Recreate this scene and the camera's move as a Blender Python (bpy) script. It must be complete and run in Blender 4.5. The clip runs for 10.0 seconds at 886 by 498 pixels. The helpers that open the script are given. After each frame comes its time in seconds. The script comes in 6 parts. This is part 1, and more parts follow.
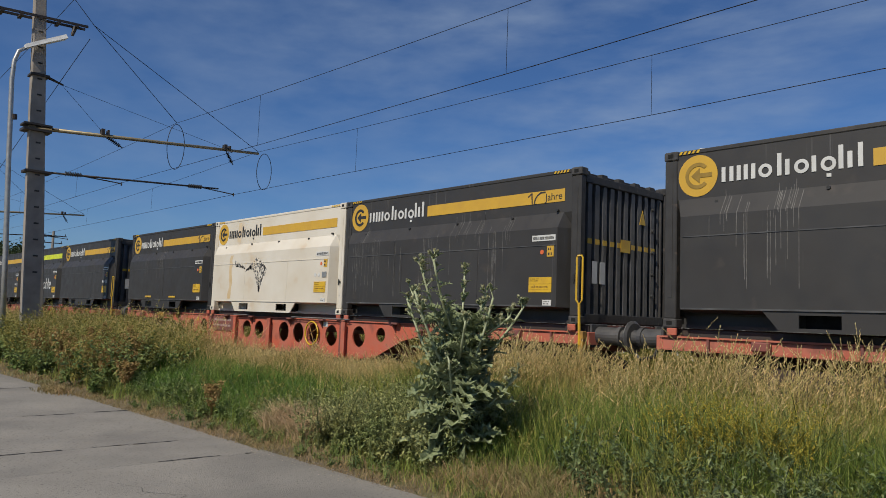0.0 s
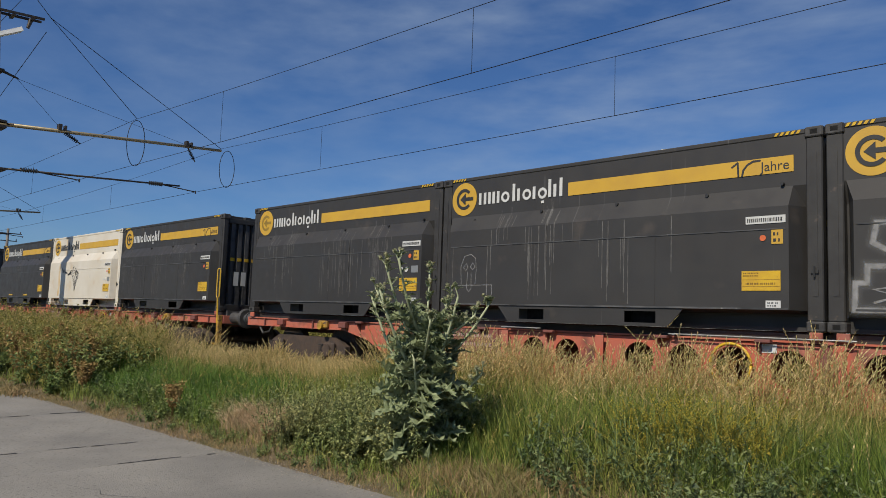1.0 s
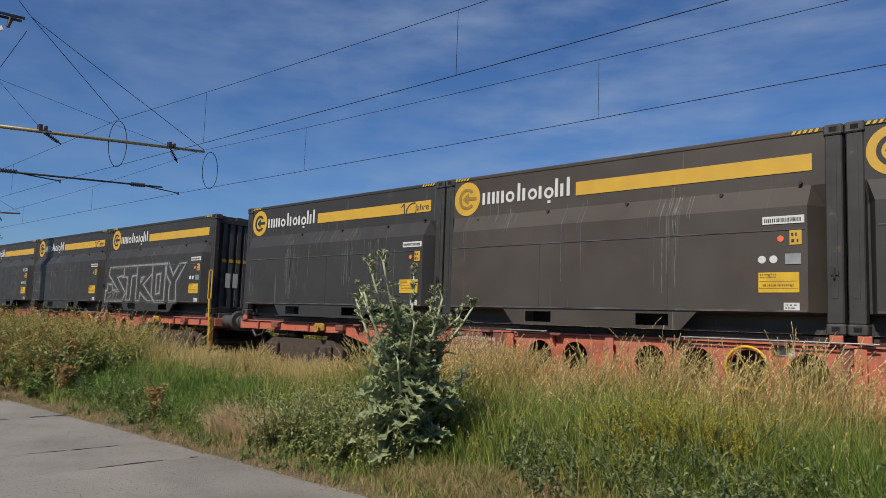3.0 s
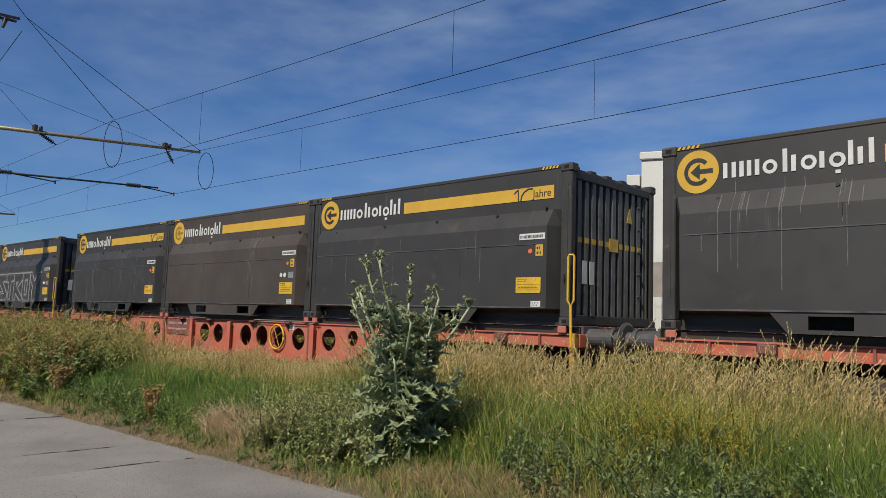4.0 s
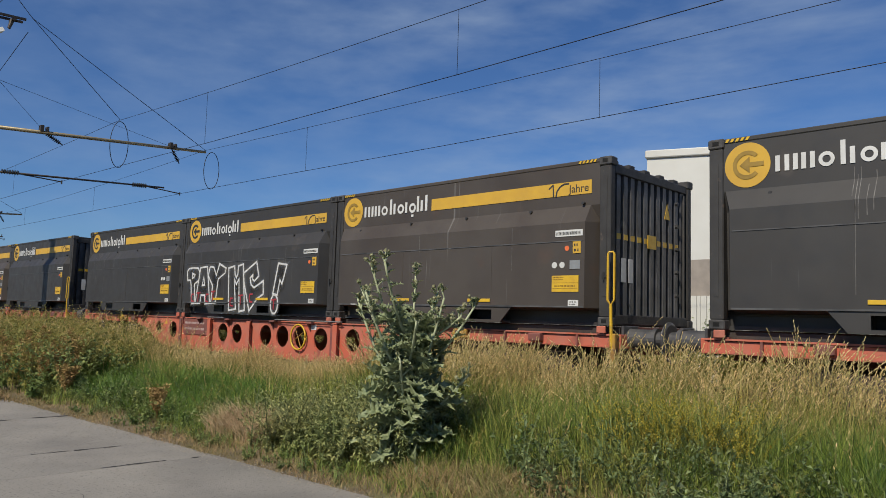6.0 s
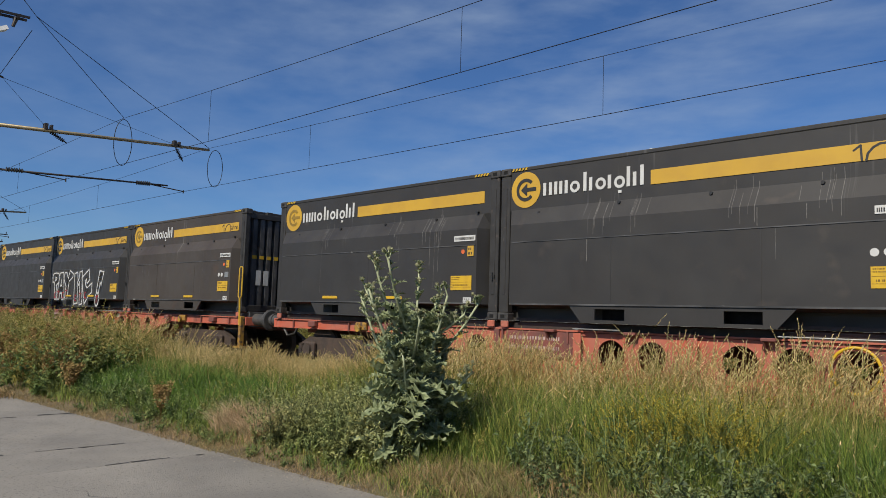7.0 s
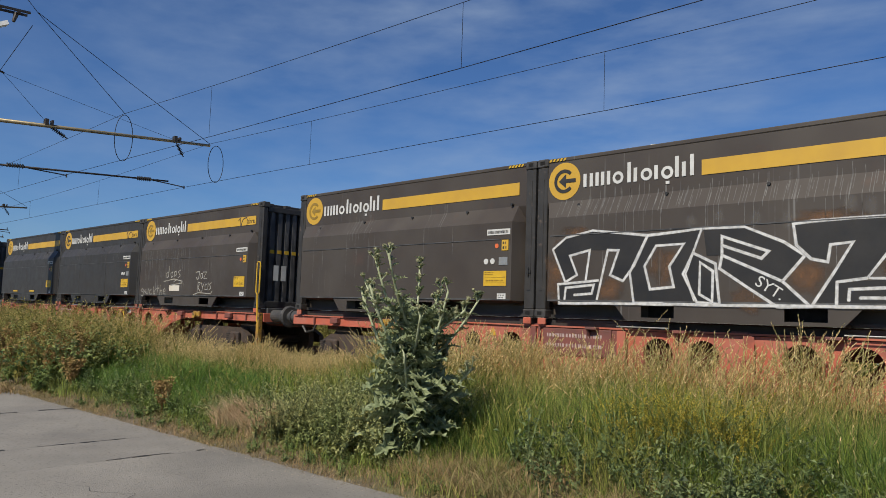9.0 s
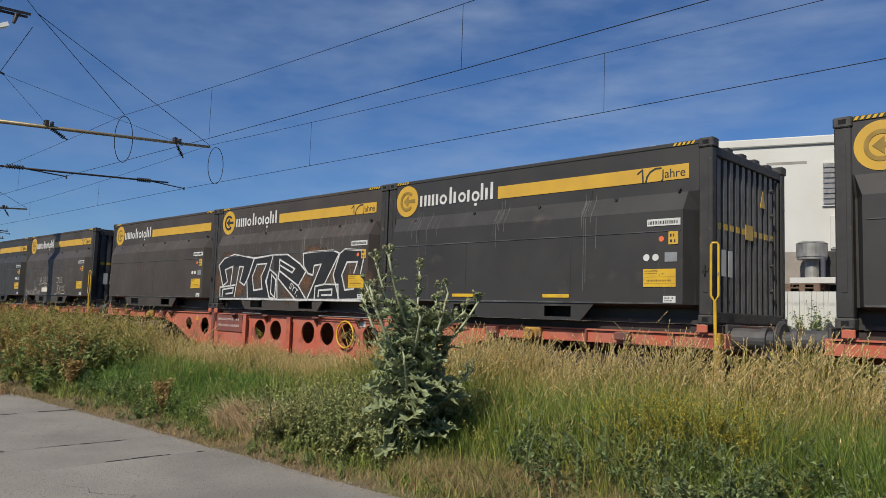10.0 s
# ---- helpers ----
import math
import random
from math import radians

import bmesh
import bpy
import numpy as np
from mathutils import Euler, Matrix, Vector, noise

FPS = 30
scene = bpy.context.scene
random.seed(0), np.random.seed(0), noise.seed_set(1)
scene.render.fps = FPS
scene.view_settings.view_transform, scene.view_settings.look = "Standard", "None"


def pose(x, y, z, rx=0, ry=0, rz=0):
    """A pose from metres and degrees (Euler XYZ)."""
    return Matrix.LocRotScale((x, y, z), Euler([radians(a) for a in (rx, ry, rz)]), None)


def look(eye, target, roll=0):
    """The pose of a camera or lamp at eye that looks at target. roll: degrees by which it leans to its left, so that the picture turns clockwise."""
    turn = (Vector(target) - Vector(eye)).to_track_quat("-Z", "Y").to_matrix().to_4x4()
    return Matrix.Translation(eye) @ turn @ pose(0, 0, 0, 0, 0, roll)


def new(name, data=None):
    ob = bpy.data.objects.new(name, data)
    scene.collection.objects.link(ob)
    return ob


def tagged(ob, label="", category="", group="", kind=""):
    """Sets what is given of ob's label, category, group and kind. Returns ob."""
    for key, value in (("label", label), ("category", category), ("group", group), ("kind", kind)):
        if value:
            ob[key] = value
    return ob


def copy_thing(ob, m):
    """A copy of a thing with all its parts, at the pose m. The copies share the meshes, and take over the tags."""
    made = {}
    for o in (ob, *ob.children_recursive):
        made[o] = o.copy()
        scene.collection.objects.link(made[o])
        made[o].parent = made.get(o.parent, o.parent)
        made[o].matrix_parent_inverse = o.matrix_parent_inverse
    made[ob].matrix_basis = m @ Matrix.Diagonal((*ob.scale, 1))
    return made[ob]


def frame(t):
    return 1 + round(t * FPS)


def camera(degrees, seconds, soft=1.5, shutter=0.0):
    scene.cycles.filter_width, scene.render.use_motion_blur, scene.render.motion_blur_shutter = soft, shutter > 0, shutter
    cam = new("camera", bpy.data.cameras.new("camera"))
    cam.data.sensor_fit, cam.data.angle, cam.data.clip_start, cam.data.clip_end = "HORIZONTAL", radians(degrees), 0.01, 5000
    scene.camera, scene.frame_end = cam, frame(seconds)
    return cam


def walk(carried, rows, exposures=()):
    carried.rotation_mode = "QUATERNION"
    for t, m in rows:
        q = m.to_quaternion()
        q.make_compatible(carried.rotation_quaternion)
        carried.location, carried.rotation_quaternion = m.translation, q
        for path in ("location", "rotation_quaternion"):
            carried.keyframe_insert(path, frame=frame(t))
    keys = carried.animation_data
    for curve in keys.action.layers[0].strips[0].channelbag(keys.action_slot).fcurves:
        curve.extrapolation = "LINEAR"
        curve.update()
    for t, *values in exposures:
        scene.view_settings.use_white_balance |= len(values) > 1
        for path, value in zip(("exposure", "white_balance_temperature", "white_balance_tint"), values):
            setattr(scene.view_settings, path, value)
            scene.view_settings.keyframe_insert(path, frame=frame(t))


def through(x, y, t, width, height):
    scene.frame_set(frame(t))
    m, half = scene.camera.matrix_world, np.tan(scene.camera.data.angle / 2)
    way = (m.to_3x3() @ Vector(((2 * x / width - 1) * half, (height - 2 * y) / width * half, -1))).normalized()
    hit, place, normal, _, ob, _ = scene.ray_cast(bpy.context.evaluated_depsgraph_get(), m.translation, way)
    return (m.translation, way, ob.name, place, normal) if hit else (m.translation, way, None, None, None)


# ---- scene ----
cam = camera(61.45, 10.0, soft=0.6)
EYE_Z = 1.62
# seconds, heading, pitch, roll of the hand-held camera that pans from one standpoint
TURNS = [
    (0.0, 47.57, 5.34, -2.19), (0.5, 46.19, 5.32, -2.17), (1.0, 44.89, 5.34, -2.05), (1.5, 44.44, 5.36, -2.04),
    (2.0, 44.31, 5.41, -2.02), (2.5, 43.94, 5.49, -2.02), (3.2, 43.62, 5.54, -1.98), (4.0, 43.41, 5.57, -1.90),
    (4.5, 43.53, 5.59, -1.86), (5.0, 43.61, 5.59, -1.84), (5.5, 43.69, 5.56, -1.81), (6.2, 43.89, 5.45, -1.82),
    (7.0, 44.08, 5.31, -1.84), (7.5, 44.11, 5.21, -1.85), (8.0, 44.16, 5.11, -1.84), (8.5, 44.16, 5.04, -1.85),
    (9.0, 44.13, 4.99, -1.90), (9.5, 44.12, 5.05, -1.94), (10.0, 44.12, 5.10, -1.92)]
walk(cam, [(t, pose(0, 0, EYE_Z, 90 + p, r, y)) for t, y, p, r in TURNS], exposures=[(0.0, -0.17), (1.0, -0.1), (2.2, -0.03), (4.0, 0.02), (10.0, 0.02)])

# ---- world and sun ----
TO_SUN = Vector((0.12, -0.69, 0.69)).normalized()


def make_world():
    w = bpy.data.worlds.new("sky")
    scene.world = w
    w.use_nodes = True
    nt = w.node_tree
    nt.nodes.clear()
    N, L = nt.nodes.new, nt.links.new
    out, bg, sky = N("ShaderNodeOutputWorld"), N("ShaderNodeBackground"), N("ShaderNodeTexSky")
    sky.sky_type, sky.sun_disc = "NISHITA", False
    sky.sun_elevation = math.asin(TO_SUN.z)
    sky.sun_rotation = math.atan2(TO_SUN.x, TO_SUN.y)
    sky.air_density, sky.dust_density, sky.ozone_density = 1.0, 0.3, 5.0
    bg.inputs["Strength"].default_value = 0.065
    # thin streaked cirrus
    co, mp = N("ShaderNodeTexCoord"), N("ShaderNodeMapping")
    mp.inputs["Rotation"].default_value = (0.35, 0.1, 0.5)
    mp.inputs["Scale"].default_value = (2.2, 3.4, 9.0)
    L(co.outputs["Generated"], mp.inputs["Vector"])
    big, fine = N("ShaderNodeTexNoise"), N("ShaderNodeTexNoise")
    big.inputs["Scale"].default_value, big.inputs["Detail"].default_value, big.inputs["Roughness"].default_value = 1.1, 7.0, 0.55
    big.inputs["Distortion"].default_value = 0.5
    fine.inputs["Scale"].default_value, fine.inputs["Detail"].default_value = 4.0, 8.0
    L(mp.outputs["Vector"], big.inputs["Vector"])
    L(mp.outputs["Vector"], fine.inputs["Vector"])
    mul = N("ShaderNodeMath")
    mul.operation = "MULTIPLY"
    L(big.outputs["Fac"], mul.inputs[0])
    L(fine.outputs["Fac"], mul.inputs[1])
    ramp = N("ShaderNodeMapRange")
    for k, v in (("From Min", 0.14), ("From Max", 0.46), ("To Min", 0.0), ("To Max", 0.36)):
        ramp.inputs[k].default_value = v
    L(mul.outputs[0], ramp.inputs["Value"])
    mix = N("ShaderNodeMix")
    mix.data_type = "RGBA"
    # the veil thickens towards the north
    axes, north, veil = N("ShaderNodeSeparateXYZ"), N("ShaderNodeMapRange"), N("ShaderNodeMath")
    L(co.outputs["Generated"], axes.inputs[0])
    for k, v in (("From Min", -0.95), ("From Max", -0.5), ("To Min", 0.4), ("To Max", 1.5)):
        north.inputs[k].default_value = v
    L(axes.outputs["X"], north.inputs["Value"])
    veil.operation = "MULTIPLY"
    L(ramp.outputs["Result"], veil.inputs[0])
    L(north.outputs["Result"], veil.inputs[1])
    east, thin = N("ShaderNodeMapRange"), N("ShaderNodeMath")
    for k, v in (("From Min", -0.5), ("From Max", -0.2), ("To Min", 1.0), ("To Max", 0.6)):
        east.inputs[k].default_value = v
    L(axes.outputs["X"], east.inputs["Value"])
    thin.operation = "MULTIPLY"
    L(veil.outputs[0], thin.inputs[0])
    L(east.outputs["Result"], thin.inputs[1])
    L(thin.outputs[0], mix.inputs["Factor"])
    deep = N("ShaderNodeMix")
    deep.data_type, deep.blend_type = "RGBA", "MULTIPLY"
    deep.inputs["Factor"].default_value = 1.0
    L(sky.outputs["Color"], deep.inputs["A"])
    deep.inputs["B"].default_value = (0.7, 0.95, 1.28, 1)
    L(deep.outputs["Result"], mix.inputs["A"])
    mix.inputs["B"].default_value = (5.2, 6.6, 8.8, 1)
    L(mix.outputs["Result"], bg.inputs["Color"])
    L(bg.outputs["Background"], out.inputs["Surface"])


make_world()
sun_data = bpy.data.lights.new("sun", "SUN")
sun_data.energy, sun_data.angle, sun_data.color = 4.6, radians(0.5), (1.0, 0.92, 0.78)
sun = new("sun", sun_data)
sun.matrix_world = look(TO_SUN * 60, (0, 0, 0))


# ---- materials ----
def material(name, colour, rough=0.6, metal=0.0, second=None, scale=6.0, stretch=(1, 1, 1), amount=0.5, bump=0.0, bump_scale=40.0,
             spots=None, spot_scale=3.0, spot_low=0.6, spot_high=0.7, island=0.0, through=0.0, drips=None, spec=0.5, across=False, cover=0.0):
    """A surface with a base colour, a second colour in soft patches, spots of a third, vertical drips and fine relief."""
    m = bpy.data.materials.new(name)
    m.use_nodes = True
    nt = m.node_tree
    N, L = nt.nodes.new, nt.links.new
    b = nt.nodes["Principled BSDF"]
    b.inputs["Roughness"].default_value, b.inputs["Metallic"].default_value = rough, metal
    b.inputs["Specular IOR Level"].default_value = spec
    co, mp = N("ShaderNodeTexCoord"), N("ShaderNodeMapping")
    mp.inputs["Scale"].default_value = stretch
    info = N("ShaderNodeObjectInfo")
    add = N("ShaderNodeVectorMath")
    add.operation = "SCALE"
    add.inputs["Scale"].default_value = 37.0
    comb = N("ShaderNodeCombineXYZ")
    for k in "XYZ":
        L(info.outputs["Random"], comb.inputs[k])
    L(comb.outputs[0], add.inputs[0])
    L(add.outputs[0], mp.inputs["Location"])
    L(co.outputs["Object"], mp.inputs["Vector"])

    def noise_tex(s, detail, vec):
        n = N("ShaderNodeTexNoise")
        n.inputs["Scale"].default_value, n.inputs["Detail"].default_value = s, detail
        L(vec, n.inputs["Vector"])
        return n.outputs["Fac"]

    def ranged(value, lo, hi, to=1.0):
        r = N("ShaderNodeMapRange")
        r.inputs["From Min"].default_value, r.inputs["From Max"].default_value, r.inputs["To Max"].default_value = lo, hi, to
        L(value, r.inputs["Value"])
        return r.outputs["Result"]

    def mixed(fac, a, bcol):
        x = N("ShaderNodeMix")
        x.data_type = "RGBA"
        L(fac, x.inputs["Factor"])
        if isinstance(a, tuple):
            x.inputs["A"].default_value = (*a, 1)
        else:
            L(a, x.inputs["A"])
        x.inputs["B"].default_value = (*bcol, 1)
        return x.outputs["Result"]

    vec = mp.outputs["Vector"]
    second = second or tuple(c * 0.7 for c in colour)
    col = mixed(ranged(noise_tex(scale, 6, vec), 0.35, 0.68, amount * 2), colour, second)
    if spots:
        col = mixed(ranged(noise_tex(spot_scale, 8, vec), spot_low, spot_high), col, spots)
    if drips:
        mp2 = N("ShaderNodeMapping")
        mp2.inputs["Scale"].default_value = (0.0, 11.0, 0.16) if across else (11.0, 0.0, 0.16)
        L(add.outputs[0], mp2.inputs["Location"])
        L(co.outputs["Object"], mp2.inputs["Vector"])
        lines = ranged(noise_tex(2.2, 2.0, mp2.outputs["Vector"]), 0.63, 0.72, 0.35)
        gate = ranged(noise_tex(0.9, 2.0, vec), 0.55, 0.7)
        g = N("ShaderNodeMath")
        g.operation = "MULTIPLY"
        L(lines, g.inputs[0])
        L(gate, g.inputs[1])
        col = mixed(g.outputs[0], col, drips)
    if island:
        geo, hsv = N("ShaderNodeNewGeometry"), N("ShaderNodeHueSaturation")
        node = N("ShaderNodeMath")
        L(geo.outputs["Random Per Island"], node.inputs[0])
        node.operation = "MULTIPLY_ADD"
        node.inputs[1].default_value, node.inputs[2].default_value = 2 * island, 1 - island
        L(node.outputs[0], hsv.inputs["Value"])
        hue = N("ShaderNodeMath")
        hue.operation = "MULTIPLY_ADD"
        hue.inputs[1].default_value, hue.inputs[2].default_value = -0.05, 0.525
        L(geo.outputs["Random Per Island"], hue.inputs[0])
        L(hue.outputs[0], hsv.inputs["Hue"])
        L(col, hsv.inputs["Color"])
        col = hsv.outputs["Color"]
    L(col, b.inputs["Base Color"])
    r = ranged(noise_tex(scale * 3, 4, vec), 0.3, 0.7)
    rr = N("ShaderNodeMath")
    rr.operation = "MULTIPLY_ADD"
    rr.inputs[1].default_value, rr.inputs[2].default_value = 0.18, rough - 0.09
    L(r, rr.inputs[0])
    L(rr.outputs[0], b.inputs["Roughness"])
    if bump:
        bp = N("ShaderNodeBump")
        bp.inputs["Strength"].default_value, bp.inputs["Distance"].default_value = bump, 0.02
        L(noise_tex(bump_scale, 6, co.outputs["Object"]), bp.inputs["Height"])
        L(bp.outputs["Normal"], b.inputs["Normal"])
    if cover:
        # sprayed paint thins out towards the rim of its line
        at, thin = N("ShaderNodeAttribute"), N("ShaderNodeMath")
        at.attribute_name = "cover"
        thin.operation = "MULTIPLY"
        L(at.outputs["Fac"], thin.inputs[0])
        speck = N("ShaderNodeMapRange")
        for key, value in (("From Min", 0.25), ("From Max", 0.6), ("To Min", cover * 0.55), ("To Max", cover)):
            speck.inputs[key].default_value = value
        L(noise_tex(16.0, 5, co.outputs["Object"]), speck.inputs["Value"])
        L(speck.outputs["Result"], thin.inputs[1])
        L(thin.outputs[0], b.inputs["Alpha"])
    if through:
        tr, ms = N("ShaderNodeBsdfTranslucent"), N("ShaderNodeMixShader")
        L(col, tr.inputs["Color"])
        ms.inputs["Fac"].default_value = through
        L(b.outputs[0], ms.inputs[1])
        L(tr.outputs[0], ms.inputs[2])
        L(ms.outputs[0], nt.nodes["Material Output"].inputs["Surface"])
    return m


M = {}
M["grey"] = material("dark_grey_paint", (0.036, 0.0345, 0.033), 0.55, second=(0.029, 0.0265, 0.0245), scale=1.2, amount=0.45, bump=0.05, bump_scale=9,
                     spots=(0.075, 0.062, 0.052), spot_scale=2.4, spot_low=0.64, spot_high=0.85, drips=(0.26, 0.255, 0.25))
M["brown"] = material("brownish_grey_paint", (0.062, 0.052, 0.043), 0.55, second=(0.045, 0.035, 0.028), scale=1.0, amount=0.5, bump=0.05, bump_scale=9,
                      spots=(0.085, 0.05, 0.035), spot_scale=1.6, spot_low=0.62, spot_high=0.85, drips=(0.3, 0.3, 0.29))
M["white_paint"] = material("stained_white_paint", (0.62, 0.58, 0.5), 0.5, second=(0.55, 0.49, 0.39), scale=1.3, amount=0.4, bump=0.05, bump_scale=9,
                            spots=(0.5, 0.33, 0.16), spot_scale=1.3, spot_low=0.64, spot_high=0.85, drips=(0.55, 0.36, 0.16))
M["frame"] = material("black_frame_paint", (0.036, 0.0345, 0.033), 0.6, second=(0.025, 0.0235, 0.0225), scale=5, amount=0.5, bump=0.06, bump_scale=25,
                      spots=(0.1, 0.075, 0.06), spot_scale=9, spot_low=0.64, spot_high=0.75)
# streaked end paint; its grey is lifted to stand in for light on the ends
M["end_paint"] = material("streaked_light_lifted_end_paint", (0.085, 0.085, 0.09), 0.42, second=(0.035, 0.034, 0.034), scale=3, amount=0.5, bump=0.06, bump_scale=25,
                          spots=(0.12, 0.115, 0.11), spot_scale=3, spot_low=0.6, spot_high=0.75, drips=(0.5, 0.5, 0.5), across=True)
M["steel"] = material("dirty_dark_steel", (0.035, 0.033, 0.032), 0.6, 0.3, second=(0.06, 0.045, 0.035), scale=4, amount=0.5, bump=0.15, bump_scale=30)
M["yellow"] = material("yellow_film", (0.55, 0.33, 0.035), 0.5, second=(0.46, 0.27, 0.04), scale=3, amount=0.35)
M["yellow_bright"] = material("yellow_paint", (0.62, 0.39, 0.02), 0.45, second=(0.48, 0.28, 0.03), scale=6, amount=0.4, spots=(0.2, 0.13, 0.06), spot_scale=14, spot_low=0.66, spot_high=0.72)
M["yellow_worn"] = material("worn_yellow_paint", (0.42, 0.24, 0.03), 0.6, second=(0.22, 0.12, 0.04), scale=6, amount=0.5, spots=(0.1, 0.06, 0.04), spot_scale=12, spot_low=0.56, spot_high=0.62)
M["rust_stain"] = material("rusty_runoff_stain", (0.52, 0.38, 0.2), 0.6, second=(0.6, 0.5, 0.36), scale=3, amount=0.5)
M["lime"] = material("lime_film", (0.62, 0.68, 0.03), 0.5)
M["white"] = material("white_film", (0.58, 0.58, 0.56), 0.5, second=(0.46, 0.46, 0.44), scale=5, amount=0.35)
M["spray"] = material("white_spray", (0.62, 0.62, 0.61), 0.7, second=(0.45, 0.45, 0.45), scale=5, amount=0.3, cover=0.98)
M["spray_grey"] = material("thin_grey_spray", (0.34, 0.335, 0.33), 0.7, second=(0.22, 0.22, 0.22), scale=7, amount=0.45, cover=0.8)
M["spray_cream"] = material("thin_cream_spray", (0.45, 0.43, 0.38), 0.7, second=(0.3, 0.29, 0.25), scale=7, amount=0.45, cover=0.85)
M["spray_black"] = material("black_spray", (0.012, 0.012, 0.013), 0.6, second=(0.024, 0.022, 0.021), scale=3, amount=0.4)
M["spray_rust"] = material("rusty_spray", (0.15, 0.075, 0.035), 0.7, second=(0.06, 0.045, 0.035), scale=4, amount=0.5, cover=0.8)
M["spray_soft_black"] = material("thin_black_spray", (0.012, 0.012, 0.013), 0.65, second=(0.02, 0.019, 0.019), scale=3, amount=0.4, cover=0.8)
M["print_brown"] = material("worn_brown_print", (0.2, 0.115, 0.015), 0.6)
M["spray_red"] = material("red_spray", (0.35, 0.03, 0.04), 0.7)
M["drip"] = material("faint_dried_drip", (0.15, 0.145, 0.135), 0.6, second=(0.065, 0.06, 0.057), scale=9, amount=0.5)
M["fade"] = material("faded_white_print", (0.5, 0.38, 0.35), 0.6)
M["faint_emblem"] = material("faded_emblem_print", (0.3, 0.19, 0.03), 0.55)
M["flake"] = material("grey_black_flakes", (0.16, 0.16, 0.155), 0.6, second=(0.07, 0.07, 0.07), scale=12, amount=0.5)
# near-black colour that paints the shade inside deep openings
M["opening_shade"] = material("painted_opening_shade", (0.004, 0.004, 0.004), 0.9)
M["haze"] = material("thin_spray_mist", (0.4, 0.4, 0.39), 0.7, second=(0.3, 0.3, 0.29), scale=6, cover=0.1)
M["casting"] = material("worn_casting", (0.075, 0.072, 0.069), 0.6, 0.2, second=(0.03, 0.028, 0.027), scale=9, bump=0.1)
M["ink"] = material("dark_print", (0.03, 0.03, 0.03), 0.55)
M["orange"] = material("orange_sticker", (0.75, 0.16, 0.05), 0.5)
M["seam"] = material("scuffed_seam", (0.1, 0.1, 0.1), 0.5, second=(0.03, 0.03, 0.03), scale=3, amount=0.5, spots=(0.34, 0.34, 0.33), spot_scale=4, spot_low=0.66, spot_high=0.74)
M["red"] = material("faded_red_paint", (0.46, 0.105, 0.058), 0.6, second=(0.4, 0.14, 0.095), scale=2.5, amount=0.5, bump=0.06, bump_scale=20,
                    spots=(0.13, 0.055, 0.042), spot_scale=2.6, spot_low=0.56, spot_high=0.74, drips=(0.2, 0.08, 0.06))
M["red_dark"] = material("brown_red_paint", (0.22, 0.07, 0.055), 0.6, second=(0.13, 0.06, 0.05), scale=4, amount=0.5)
M["concrete"] = material("weathered_concrete", (0.3, 0.265, 0.225), 0.85, second=(0.22, 0.195, 0.17), scale=2.5, amount=0.5, bump=0.2, bump_scale=30)
M["road"] = material("worn_concrete_road", (0.265, 0.245, 0.212), 0.88, second=(0.185, 0.172, 0.152), scale=0.9, amount=0.5, bump=0.4, bump_scale=70,
                     spots=(0.12, 0.11, 0.095), spot_scale=34, spot_low=0.56, spot_high=0.7)
M["grit"] = material("pale_sandy_grit", (0.3, 0.27, 0.215), 0.9, second=(0.2, 0.175, 0.14), scale=30, amount=0.5, island=0.4)
# tar in the road joints; also the painted shade of the mast's step holes
M["crack"] = material("tar_joint_and_hole_shade", (0.04, 0.037, 0.033), 0.8)
M["soil"] = material("dry_soil_with_thatch", (0.17, 0.125, 0.075), 0.95, second=(0.1, 0.08, 0.045), scale=2.2, amount=0.5, bump=0.6, bump_scale=35, spots=(0.13, 0.13, 0.05), spot_scale=1.2, spot_low=0.5, spot_high=0.62)
M["ballast"] = material("grey_brown_ballast", (0.16, 0.135, 0.115), 0.9, second=(0.08, 0.07, 0.06), scale=14, amount=0.5, bump=1.0, bump_scale=22)
M["buffer"] = material("greasy_buffer_steel", (0.055, 0.055, 0.058), 0.5, 0.2, second=(0.1, 0.095, 0.09), scale=5, amount=0.5, bump=0.1, bump_scale=20)
M["rail"] = material("rusty_rail", (0.16, 0.08, 0.05), 0.6, 0.6)
M["rust"] = material("brown_rust", (0.075, 0.05, 0.036), 0.75, second=(0.045, 0.034, 0.028), scale=8, amount=0.5, bump=0.2)
M["arm"] = material("yellowed_galvanised_tube", (0.33, 0.27, 0.16), 0.5, 0.4, second=(0.22, 0.18, 0.11), scale=5)
M["zinc"] = material("galvanised_steel", (0.4, 0.4, 0.38), 0.45, 0.6, second=(0.3, 0.3, 0.29), scale=8)
M["lamp_white"] = material("grey_white_lamp_cover", (0.62, 0.62, 0.6), 0.4, second=(0.5, 0.5, 0.48), scale=6)
M["wire"] = material("dark_copper_wire", (0.025, 0.024, 0.024), 0.5, 0.5)
M["wall"] = material("white_cladding", (0.57, 0.57, 0.53), 0.6, second=(0.51, 0.5, 0.46), scale=0.8, amount=0.4, spots=(0.55, 0.53, 0.48), spot_scale=1.2, spot_low=0.62, spot_high=0.72)
M["louver"] = material("dark_grey_louver", (0.085, 0.085, 0.1), 0.5)
M["duct"] = material("stained_grey_duct", (0.3, 0.285, 0.25), 0.7, second=(0.2, 0.185, 0.16), scale=1.5, amount=0.5, bump=0.1)
M["wood"] = material("weathered_pallet_wood", (0.2, 0.13, 0.085), 0.85, second=(0.13, 0.085, 0.06), scale=8, stretch=(1, 8, 8))
